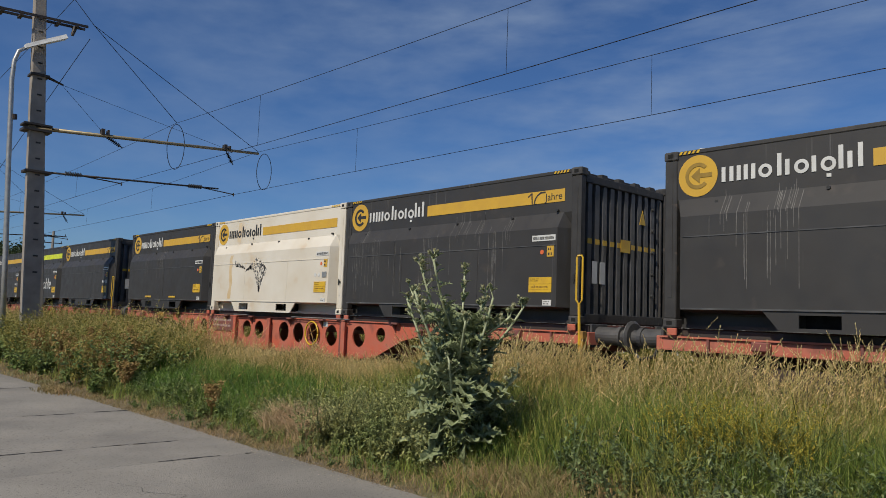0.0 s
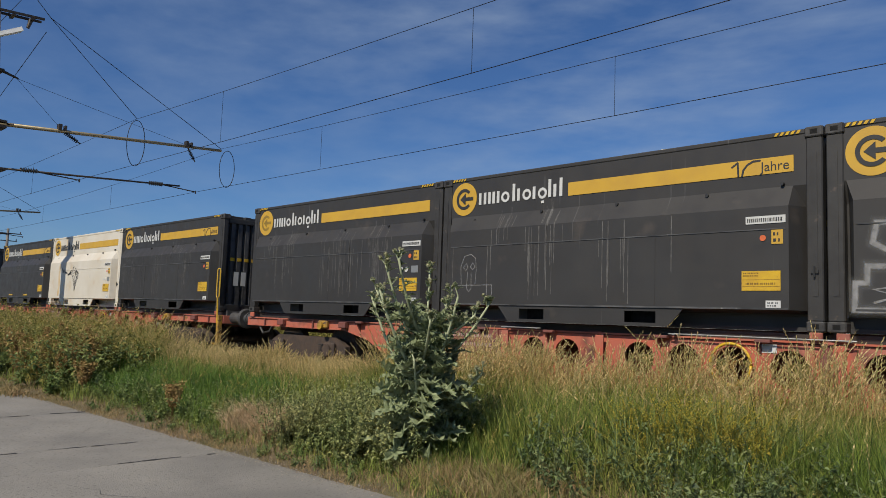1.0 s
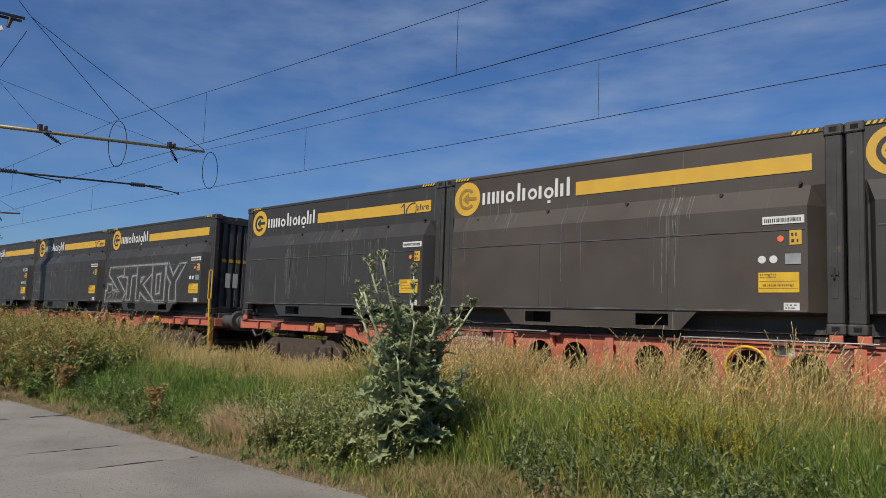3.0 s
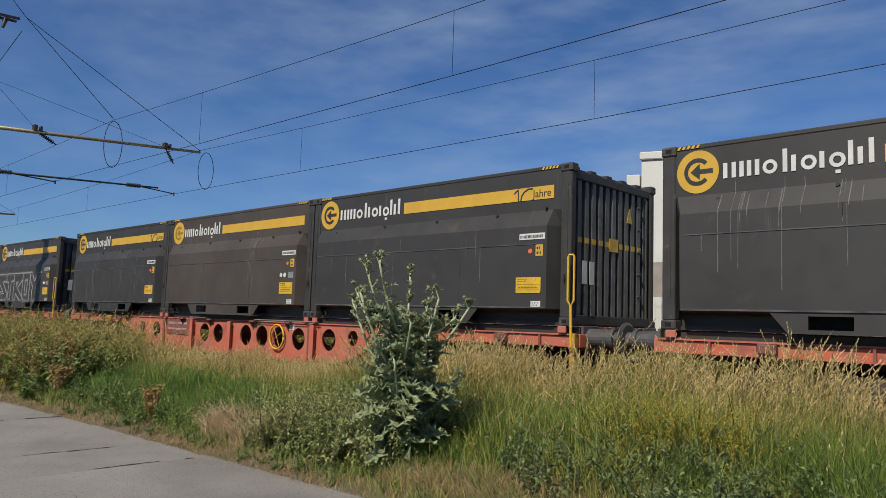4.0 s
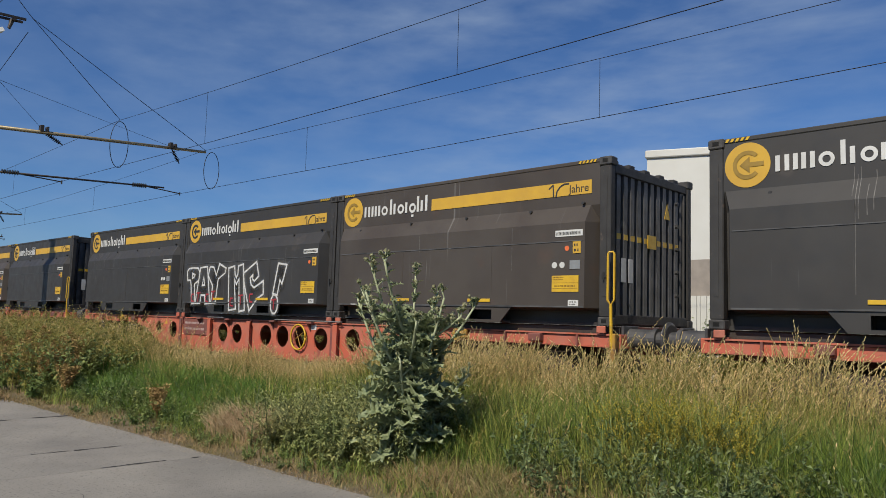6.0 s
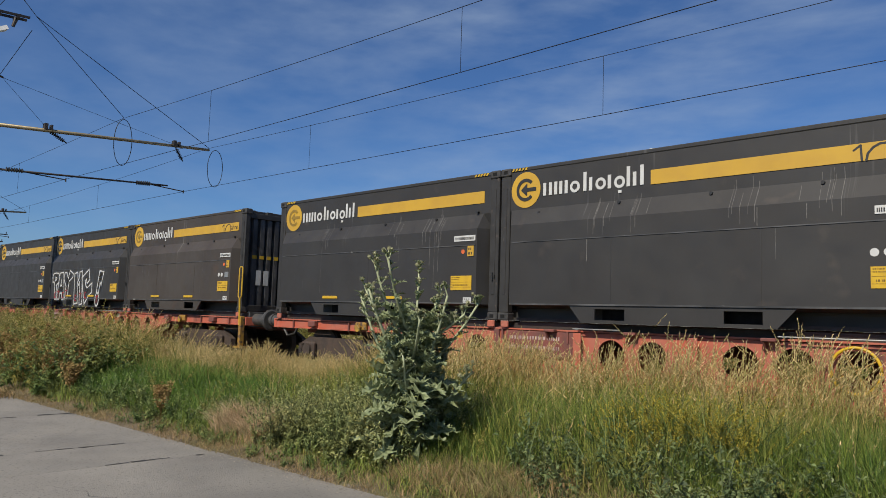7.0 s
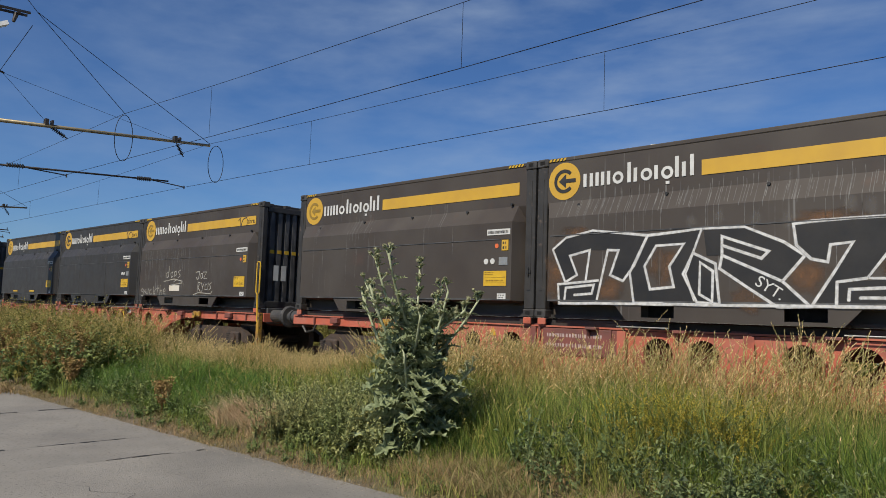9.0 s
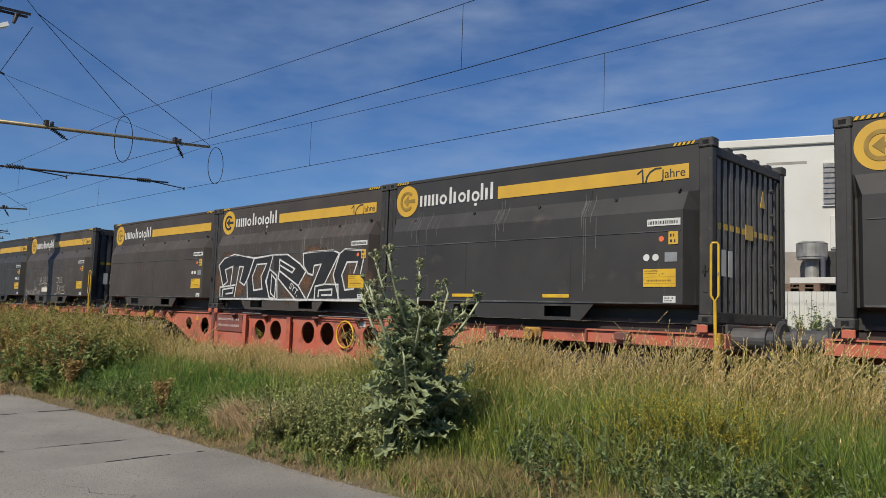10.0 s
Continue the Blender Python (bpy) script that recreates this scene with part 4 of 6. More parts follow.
    part("stripe", lambda: decal(2.56, 5.74, 1.86, 2.055, Y), M["lime" if lime else "yellow"], c, "broad yellow stripe", key=("stripe", lime))
    if jahre:
        part("anniversary_print", lambda: joined(stroke([(5.01, 1.985), (5.08, 2.035), (5.09, 1.865)], 0.024, Y - 0.0085), stroke([(5.135, 1.865), (5.15, 1.935), (5.2, 1.995), (5.27, 2.03), (5.35, 2.03)], 0.026, Y - 0.0085),
                                                      letters("Jahre", 0.165, 5.36, Y - 0.0095, 1.895, 0.33)), M["ink"], c, key="jahre")
    for x in (0.2, 5.52):
        for i in range(5):
            part("hazard_mark", lambda: ([(0, 0, 0), (0.035, 0, 0), (0.06, 0, 0.04), (0.025, 0, 0.04)], [(0, 1, 2, 3)]), M["yellow_bright"], c, key="hazard", at=pose(x + 0.062 * i, 0.005, 2.297))
    # plates on the lower side
    B = BULGE
    if plates:
        number = part("number_plate", lambda: decal(5.24, 5.7, 1.245, 1.335, B), M["white"], c, "white plate with small dark print", key="plate_n")
        tagged(part("print", lambda: bars(5.26, 5.685, 1.246, 1.334, 1, 24, B - 0.0085, 5), M["ink"], number, key="plate_n_print"), kind="stuff")
        code = part("code_plate", lambda: decal(5.54, 5.67, 1.0, 1.165, B), M["yellow"], c, "small yellow code plate", key="plate_c")
        tagged(part("print", lambda: bars(5.56, 5.65, 1.01, 1.155, 2, 2, B - 0.0085, 6), M["ink"], code, key="plate_c_print"), kind="stuff")
        big = part("data_plate", lambda: decal(5.19, 5.64, 0.46, 0.69, B), M["yellow_bright"], c, "yellow data plate with dark print", key="plate_d")
        tagged(part("print", lambda: joined(bars(5.21, 5.4, 0.62, 0.68, 2, 9, B - 0.0085, 7), bars(5.24, 5.6, 0.52, 0.565, 1, 14, B - 0.0085, 8), box(5.2, 5.63, B - 0.0095, B - 0.0085, 0.585, 0.589), box(5.2, 5.63, B - 0.0095, B - 0.0085, 0.505, 0.509)), M["print_brown"], big, key="plate_d_print"), kind="stuff")
        small = part("small_plate", lambda: decal(5.47, 5.64, 0.26, 0.345, B), M["white"], c, key="plate_s")
        tagged(part("print", lambda: bars(5.49, 5.62, 0.27, 0.335, 2, 4, B - 0.0085, 9), M["seam"], small, key="plate_s_print"), kind="stuff")
        part("sticker", lambda: disc(5.44, 1.075, 0.036, B), M["orange"], c, key="sticker")
        if index % 2:
            part("grey_plate", lambda: decal(5.49, 5.66, 0.78, 0.9, B), M["zinc"], c, key="plate_g")
            for x in (5.23, 5.36):
                part("round_sticker", lambda: disc(0, 0, 0.045, B, 16), M["white"], c, key="round_sticker", at=pose(x, 0, 0.84))
    # drip marks from the shoulder
    rng = random.Random(index * 7 + 1)
    if not white:
        for k in range(rng.randint(1, 5)):
            x, z1 = rng.choice((0.9, 2.6, 4.3)) + rng.gauss(0, 0.28), rng.choice((1.42, 1.16))
            h = rng.uniform(0.15, 0.85)
            part("drip_mark", lambda: box(0, 0.007, B - 0.0012, B - 0.0004, -1, 0), M["drip"], c, key="drip", at=Matrix.Translation((x, 0, z1)) @ Matrix.Diagonal((rng.uniform(0.6, 1.6), 1, h if z1 > 1.2 else min(h, 0.85), 1)))
    def side_y(z):
        return 0.019 if z > 1.69 else 0.019 + (B - 0.021) * (1.69 - z) / 0.25 if z > 1.44 else B - 0.0015

    def runs(places):
        """Thin dried runs (x, top, bottom) from the upper panel over the shoulder."""
        v, f = [], []
        for x, top, low in places:
            zs = [top] + [z for z in (1.69, 1.44) if low < z < top] + [low]
            m, w = len(v), 0.0028 + 0.002 * rng.random()
            for k, z in enumerate(zs):
                drift = 0.012 * noise.noise((x * 7, z * 4, index))
                v += [(x + drift - w, side_y(z) - 0.0008, z), (x + drift + w, side_y(z) - 0.0008, z)]
                if k:
                    f.append((m + 2 * k - 2, m + 2 * k, m + 2 * k + 1, m + 2 * k - 1))
        tagged(part("run_off", (v, f), M["drip"], c, "thin pale run-off streaks"), kind="stuff")

    if not white and "payme" not in extras:
        if "block" in extras:
            runs([(x + rng.gauss(0, 0.03), rng.uniform(1.6, 1.85), rng.uniform(1.38, 1.55) if rng.random() < 0.75 else rng.uniform(0.3, 1.2)) for x in np.linspace(0.45, 5.6, 110)])
        elif index % 3 != 2 or "stroy" in extras or index in (8, 23):
            spots_x = [rng.uniform(0.7, 5.2) for k in range(rng.randint(3, 5))]
            runs([(x + rng.gauss(0, 0.09), rng.uniform(1.6, 1.84), rng.uniform(1.2, 1.5) if rng.random() < 0.8 else rng.uniform(0.4, 1.1)) for x in spots_x for k in range(rng.randint(3, 7))])

    if index in (8, 9, 12):
        # long runs down the lower side
        feet = [rng.uniform(0.6, 5.0) for k in range(6)]
        runs([(x + rng.gauss(0, 0.13), rng.uniform(1.2, 1.6), rng.uniform(0.3, 0.95)) for x in feet for k in range(7)])

    def pieces(name, shapes, mat, parent, label):
        for k, (v, f) in enumerate(shapes):
            part(name, ([(x, y - 0.0002 * k, z) for x, y, z in v], f), mat, parent, label)

    def S(pts, w=0.05, closed=False):
        return pts, closed

    if "stroy" in extras:
        def fit(pts):
            return [(1.025 * x - 0.08, z) for x, z in pts]
        lines = [(fit([(4.0, 1.21), (0.6, 1.18), (0.56, 0.97), (1.2, 0.56), (0.84, 0.55), (0.8, 0.71), (0.51, 0.72), (0.5, 0.54), (0.39, 0.54), (0.38, 0.25), (1.49, 0.25), (1.69, 0.46), (1.12, 0.9), (1.34, 0.93), (1.77, 0.89), (1.74, 0.26), (1.98, 0.27), (2.03, 0.92), (2.3, 0.94)]), False),
                 (fit([(1.52, 1.16), (1.52, 0.93)]), False),
                 (fit([(2.33, 1.14), (2.32, 0.25), (2.54, 0.25), (2.55, 0.48), (3.03, 0.25), (3.36, 0.26), (2.73, 0.69), (3.2, 0.97), (3.21, 1.16)]), False),
                 (fit([(2.57, 0.74), (2.58, 0.87), (2.78, 0.9)]), True),
                 (fit([(3.21, 1.16), (3.21, 0.42), (3.38, 0.25), (3.9, 0.25), (3.92, 1.2)]), False),
                 (fit([(3.44, 0.94), (3.45, 0.44), (3.65, 0.46), (3.67, 0.96)]), True),
                 (fit([(4.07, 1.21), (4.33, 0.91), (4.61, 1.18), (4.95, 1.21), (4.49, 0.74), (4.49, 0.61), (4.53, 0.26), (4.17, 0.25), (4.16, 0.59), (4.22, 0.71), (3.95, 0.95), (3.94, 1.2)]), False)]
        tagged(spray("spray_mist", lines, 0.13, B - 0.0006, M["haze"], c), kind="stuff")
        spray_each("graffiti", lines, 0.058, B - 0.003, M["spray_grey"], c, "pale outlined graffiti letters")
        tag = [([(0.72, 0.5), (0.5, 0.47), (0.72, 0.4), (0.5, 0.33)], False), ([(0.78, 0.5), (0.86, 0.42), (0.98, 0.5), (0.8, 0.32)], False), ([(0.98, 0.5), (1.28, 0.5)], False), ([(1.14, 0.5), (1.05, 0.32)], False)]
        spray_each("graffiti", tag, 0.03, B - 0.006, M["spray_grey"], c, "small pale sprayed tag")
    if "payme" in extras:
        def fit(pts):
            return [(1.027 * x - 0.09, z) for x, z in pts]
        bodies = [fit([(0.55, 1.0), (0.62, 1.06), (0.82, 1.08), (1.07, 1.06), (1.15, 0.94), (1.11, 0.77), (0.92, 0.68), (0.97, 0.23), (0.83, 0.22), (0.76, 0.67), (0.72, 0.78), (0.58, 0.78)]),
                  fit([(1.0, 0.23), (1.17, 1.07), (1.48, 1.09), (1.67, 0.24), (1.46, 0.22), (1.43, 0.42), (1.26, 0.42), (1.23, 0.23)]),
                  fit([(1.54, 0.87), (1.6, 1.08), (1.77, 1.07), (1.9, 0.88), (2.02, 1.14), (2.31, 1.03), (2.27, 0.92), (1.99, 0.79), (1.92, 0.25), (1.72, 0.24), (1.76, 0.64)]),
                  fit([(2.42, 1.03), (2.66, 1.07), (2.7, 0.88), (2.76, 0.81), (2.81, 0.89), (2.82, 1.07), (3.01, 1.1), (3.15, 0.09), (2.94, 0.06), (2.87, 0.78), (2.77, 0.66), (2.67, 0.79), (2.79, 0.11), (2.51, 0.08)]),
                  fit([(3.04, 0.9), (3.53, 1.14), (3.64, 0.83), (3.48, 0.72), (3.41, 0.76), (3.41, 0.86), (3.31, 0.79), (3.36, 0.65), (3.48, 0.58), (3.82, 0.72), (3.84, 0.44), (3.63, 0.35), (3.33, 0.08), (3.07, 0.73)]),
                  fit([(4.34, 1.08), (4.64, 1.04), (4.5, 0.65), (4.42, 0.73), (4.35, 0.42), (4.19, 0.45)])]
        holes = [fit([(0.81, 0.94), (0.92, 0.91), (0.88, 0.85), (0.81, 0.83)]), fit([(1.34, 0.86), (1.4, 0.66), (1.29, 0.65)])]
        dot = [(4.28 + 0.135 * math.cos(a * 0.628), 0.23 + 0.2 * math.sin(a * 0.628)) for a in range(10)]
        lines = [(o, True) for o in bodies + holes + [dot]]
        for k, o in enumerate(bodies):
            x, z = sum(p[0] for p in o) / len(o), sum(p[1] for p in o) / len(o)
            blot("graffiti_fill", x, z, 0.24, 0.38, B - 0.0005 - 0.0001 * k, M["spray_soft_black"], c, k, "thin black sprayed letter filling")
        tagged(spray("spray_mist", lines, 0.13, B - 0.0014, M["haze"], c), kind="stuff")
        spray_each("graffiti", lines, 0.042, B - 0.0036, M["spray"], c, "white outlined graffiti letters")
        red = []
        for ch, x, z in (("C", 0.8, 0.36), ("T", 1.08, 0.38), ("C", 1.49, 0.36), ("T", 1.77, 0.41), ("C", 2.59, 0.27), ("T", 2.97, 0.32), ("C", 3.38, 0.36), ("T", 4.27, 0.23)):
            red += [([(x + 0.06, z + 0.08), (x - 0.04, z + 0.08), (x - 0.06, z), (x - 0.04, z - 0.08), (x + 0.06, z - 0.09)], False)] if ch == "C" else [([(x - 0.08, z + 0.09), (x + 0.08, z + 0.1)], False), ([(x, z + 0.09), (x - 0.01, z - 0.1)], False)]
        spray_each("graffiti_tag", red, 0.026, B - 0.0058, M["spray_red"], c, "small red sprayed letters")
    if "block" in extras:
        def fit(pts):
            return [(1.02 * x - 0.06, z) for x, z in pts]
        for k, (x, z, rx, rz) in enumerate(((0.45, 0.7, 0.22, 0.5), (0.8, 1.2, 0.3, 0.14), (1.35, 0.4, 0.25, 0.2), (2.15, 0.72, 0.3, 0.3), (3.2, 0.3, 0.3, 0.22), (3.85, 0.55, 0.3, 0.26), (4.1, 1.2, 0.5, 0.14), (4.75, 0.75, 0.3, 0.28), (5.2, 0.7, 0.25, 0.3), (5.75, 0.5, 0.16, 0.4))):
            blot("rust_patch", x, z, rx, rz, B - 0.0006 - 0.0001 * k, M["spray_rust"], c, k + 3, "rust brown stain")
        for k, (x, z) in enumerate(((2.5, 1.26), (2.85, 1.3), (3.3, 1.24), (3.65, 1.2), (4.3, 1.34), (4.5, 1.3), (4.7, 0.62), (4.95, 0.85))):
            blot("pale_patch", x, z, 0.09, 0.13, B - 0.0018 - 0.0001 * k, M["haze"], c, k + 30, "pale scoured patch")
        fills = [fit([(0.45, 0.98), (0.67, 1.14), (1.1, 1.22), (1.92, 1.11), (1.73, 0.72), (1.57, 0.52), (1.38, 0.6), (1.5, 0.93), (1.06, 0.95), (0.74, 0.88), (0.86, 0.61), (0.67, 0.51)]), fit([(0.57, 0.21), (0.55, 0.48), (1.2, 0.53), (1.17, 0.22)]),
                 fit([(1.92, 1.11), (2.64, 1.16), (2.43, 0.6), (2.56, 0.24), (2.28, 0.24), (2.28, 0.44), (2.22, 0.7), (2.41, 0.98), (2.04, 0.97), (1.88, 0.71), (1.96, 0.41), (2.28, 0.44), (2.28, 0.24), (1.73, 0.23), (1.67, 0.63)]),
                 fit([(2.53, 0.86), (2.81, 0.72), (2.86, 0.23), (2.58, 0.25), (2.4, 0.6)]), fit([(2.66, 1.16), (3.16, 1.15), (3.6, 0.95), (3.82, 0.79), (3.58, 0.5), (2.89, 0.82), (2.7, 0.82)]), fit([(2.89, 0.82), (3.58, 0.5), (3.81, 0.25), (3.52, 0.21), (2.86, 0.66)]),
                 fit([(4.3, 0.92), (4.08, 0.9), (4.05, 0.71), (3.88, 0.75), (3.73, 0.91), (3.7, 1.15), (3.89, 1.17), (4.66, 1.18), (4.85, 1.12), (4.43, 0.53), (4.14, 0.49), (4.13, 0.22), (3.88, 0.22)]), fit([(4.14, 0.49), (4.85, 0.52), (4.87, 0.22), (4.13, 0.22)]),
                 fit([(5.49, 0.72), (5.6, 1.15), (5.01, 1.19), (4.86, 1.11), (4.69, 0.71), (4.9, 0.23), (5.66, 0.25), (5.6, 0.47), (5.06, 0.42), (4.95, 0.7), (5.09, 0.94), (5.39, 0.94)])]
        pieces("graffiti_fill", tuple([([(x, B - 0.0028, z) for x, z in o], [tuple(range(len(o)))]) for o in fills]), M["spray_black"], c, "black sprayed letter bodies")
        lines = [(fit([(0.45, 0.98), (0.67, 1.14), (1.1, 1.22), (1.92, 1.11), (1.73, 0.72), (1.57, 0.52), (1.38, 0.6), (1.5, 0.93), (1.34, 0.94), (1.17, 0.22), (0.57, 0.21), (0.55, 0.48), (1.2, 0.53)]), False), (fit([(0.45, 0.98), (0.67, 0.51), (0.86, 0.61), (0.74, 0.88), (1.06, 0.95), (1.0, 0.52)]), False),
                 (fit([(0.66, 0.26), (0.68, 0.43), (1.13, 0.47), (1.1, 0.35), (0.82, 0.33)]), False), (fit([(1.92, 1.11), (2.64, 1.16), (2.43, 0.6), (2.56, 0.24), (1.73, 0.23), (1.67, 0.63)]), True), (fit([(2.04, 0.97), (2.41, 0.98), (2.22, 0.7), (2.28, 0.44), (1.96, 0.41), (1.88, 0.71)]), True),
                 (fit([(2.53, 0.86), (2.81, 0.72), (2.86, 0.23), (2.58, 0.25), (2.4, 0.6)]), True), (fit([(2.62, 0.74), (2.78, 0.63), (2.77, 0.26), (2.61, 0.35)]), True), (fit([(2.66, 1.16), (3.16, 1.15), (3.6, 0.95), (3.82, 0.79), (3.58, 0.5), (2.89, 0.82), (2.86, 0.66), (3.52, 0.21), (3.88, 0.22)]), False),
                 (fit([(2.89, 0.82), (2.89, 1.05), (3.43, 0.85), (3.35, 0.77), (2.89, 0.94)]), False), (fit([(3.58, 0.5), (3.86, 0.23)]), False),
                 (fit([(3.88, 0.22), (4.3, 0.92), (4.08, 0.9), (4.05, 0.71), (3.88, 0.75), (3.73, 0.91), (3.7, 1.15), (3.89, 1.17), (4.66, 1.18), (4.85, 1.12), (4.43, 0.53), (4.85, 0.52), (4.87, 0.22), (4.13, 0.22), (4.14, 0.49), (4.43, 0.53)]), False), (fit([(4.25, 0.29), (4.26, 0.41), (4.67, 0.43), (4.67, 0.32), (4.36, 0.32)]), False),
                 (fit([(5.49, 0.72), (5.6, 1.15), (5.01, 1.19), (4.86, 1.11), (4.69, 0.71), (4.9, 0.23), (5.66, 0.25), (5.6, 0.47)]), False), (fit([(5.3, 0.73), (5.39, 0.94), (5.09, 0.94), (4.95, 0.7), (5.06, 0.42), (5.32, 0.44)]), False), (fit([(0.57, 0.215), (5.66, 0.225)]), False)]
        spray_each("graffiti", lines, 0.034, B - 0.0056, M["spray"], c, "white outlines of large graffiti letters", 0.01)
        syt = letters("SYT.", 0.19, 0, 0, 0)[0:2]
        part("graffiti_tag", ([(3.27 + x * 0.84 + z * 0.54, B - 0.0085 + y, 0.47 - x * 0.54 + z * 0.84) for x, y, z in syt[0]], syt[1]), M["white"], c, "small white sprayed tag")
    if "scrawl" in extras:
        for k in range(46):
            x, h = rng.choice((0.7, 1.5, 2.6)) + rng.gauss(0, 0.35), rng.uniform(0.2, 1.1)
            part("drip_mark", lambda: box(0, 0.007, B - 0.0012, B - 0.0004, -1, 0), M["drip"], c, key="drip", at=Matrix.Translation((max(0.35, x), 0, 1.42)) @ Matrix.Diagonal((rng.uniform(0.6, 1.7), 1, h, 1)))

        def T(pts, w):
            return [(3.78 + 0.78 * (x - 3.52), 0.27 + 0.86 * (z - 0.27)) for x, z in pts], False

        spray_each("graffiti", (
            S([(0.75, 0.3), (0.5, 0.42), (0.42, 0.36), (0.6, 0.32), (0.55, 0.22), (0.45, 0.24)], 0.028), S([(0.72, 0.4), (0.75, 0.28), (0.85, 0.27), (0.88, 0.42)], 0.028), S([(1.05, 0.4), (0.95, 0.36), (0.98, 0.26), (1.08, 0.28)], 0.028), S([(1.18, 0.48), (1.17, 0.25), (1.3, 0.4), (1.18, 0.34), (1.3, 0.24)], 0.028),
            S([(1.42, 0.5), (1.4, 0.25)], 0.02), S([(1.34, 0.42), (1.5, 0.43)], 0.02), S([(1.56, 0.5), (1.55, 0.26), (1.6, 0.38), (1.67, 0.36), (1.68, 0.26)], 0.02), S([(1.75, 0.33), (1.86, 0.36), (1.82, 0.42), (1.75, 0.38), (1.76, 0.28), (1.87, 0.28)], 0.02),
            S([(2.02, 0.98), (1.98, 0.72), (1.9, 0.7), (1.87, 0.8), (1.97, 0.84)], 0.026), S([(2.1, 0.8), (2.15, 0.7), (2.24, 0.74), (2.2, 0.84), (2.1, 0.8)], 0.026), S([(2.4, 0.86), (2.3, 0.83), (2.32, 0.72), (2.42, 0.78), (2.4, 0.86), (2.4, 0.62), (2.3, 0.6)], 0.026), S([(2.62, 0.88), (2.5, 0.84), (2.62, 0.74), (2.5, 0.68)], 0.026),
            S([(1.75, 0.6), (2.3, 0.66), (2.75, 0.6)], 0.028), S([(2.1, 0.5), (2.75, 0.56)], 0.03),
            T([(3.05, 0.9), (3.3, 0.92), (3.24, 0.72), (3.15, 0.7), (3.1, 0.76)], 0.022), T([(3.36, 0.78), (3.42, 0.72), (3.5, 0.76), (3.47, 0.86), (3.38, 0.86), (3.36, 0.78)], 0.022), T([(3.52, 0.9), (3.72, 0.9), (3.56, 0.72), (3.76, 0.72)], 0.022),
            T([(3.2, 0.36), (3.24, 0.62), (3.38, 0.6), (3.24, 0.48), (3.4, 0.36)], 0.022), T([(3.44, 0.6), (3.52, 0.48), (3.62, 0.62), (3.48, 0.36)], 0.022), T([(3.8, 0.58), (3.68, 0.54), (3.68, 0.42), (3.8, 0.42)], 0.022), T([(3.86, 0.6), (3.86, 0.4)], 0.022), T([(4.06, 0.6), (3.94, 0.56), (4.04, 0.46), (3.92, 0.4)], 0.022), T([(2.95, 0.27), (3.3, 0.33), (4.05, 0.3), (4.12, 0.38)], 0.022)), 0.024, B - 0.003, M["spray_cream"], c, "thin white scrawled tags")
        part("paint_patch", lambda: decal(2.05, 2.6, 0.36, 0.5, B, 0.002), M["white_paint"], c, "cream painted-over patch")
    if "doodle" in extras:
        for k in range(34):
            x, h = rng.choice((1.22, 1.95, 2.1, 2.35, 3.3, 3.65)) + rng.gauss(0, 0.06), rng.uniform(0.25, 1.12)
            part("drip_mark", lambda: box(0, 0.007, B - 0.0012, B - 0.0004, -1, 0), M["drip"], c, key="drip", at=Matrix.Translation((x, 0, 1.42 if k % 2 else 1.165)) @ Matrix.Diagonal((rng.uniform(0.7, 1.6), 1, h if k % 2 else h * 0.8, 1)))
        spray_each("graffiti", (
            S([(0.3, 0.54), (0.55, 0.55), (1.25, 0.555), (1.255, 0.26)], 0.02), S([(1.15, 0.55), (1.15, 0.26)], 0.014),
            S([(0.6, 0.56), (0.58, 0.85), (0.66, 1.02), (0.8, 1.05), (0.9, 0.98), (0.92, 0.8), (0.9, 0.56)], 0.018),
            S([(0.64, 0.84), (0.7, 0.9), (0.74, 0.84), (0.69, 0.79)], 0.016, True), S([(0.79, 0.85), (0.84, 0.91), (0.89, 0.85), (0.84, 0.8)], 0.016, True),
            S([(0.73, 0.76), (0.72, 0.5), (0.77, 0.45), (0.82, 0.5), (0.81, 0.76)], 0.018)), 0.01, B - 0.003, M["spray_grey"], c, "thin white doodle lines")
    if "bird" in extras:
        rng = random.Random(3)
        flakes = []
        for k in range(330):
            a, e = rng.random(), rng.random()
            if k % 5 == 0:
                x, z = 1.5 + 0.55 * a, 1.2 - 0.16 * a + (e - 0.5) * 0.14 * (1 - a)
            elif k % 5 in (1, 2):
                x, z = 2.1 + 0.95 * a, 1.02 + 0.3 * e * (1 - abs(2 * a - 1.1))
            else:
                x, z = 2.78 + (e - 0.5) * 0.75 * (1 - a) ** 1.3, 1.02 - 0.54 * a
            r = rng.uniform(0.012, 0.04)
            flakes.append(([(x - r, B - 0.002, z - r * rng.uniform(0.3, 1)), (x + r * rng.uniform(0.5, 1.2), B - 0.002, z - r * 0.4), (x + r * 0.3, B - 0.002, z + r)], [(0, 1, 2)]))
        tagged(part("flaked_picture", joined(*flakes), M["flake"], c, "flaked remains of a black picture"), kind="stuff")
    if white:
        rs = random.Random(8)
        left = [(1.34 - 0.1 * s + rs.gauss(0, 0.02), 2.25 - 1.95 * s) for s in [i / 16 for i in range(17)]]
        for y, z0, z1, name in ((0.0185, 1.72, 2.3, "upper"), (B - 0.0012, 0.26, 1.42, "lower")):
            ring = [(x - 0.04 - 0.05 * rs.random(), z) for x, z in left if z0 < z < z1] + [(x + 0.05 + 0.06 * rs.random(), z) for x, z in left[::-1] if z0 < z < z1]
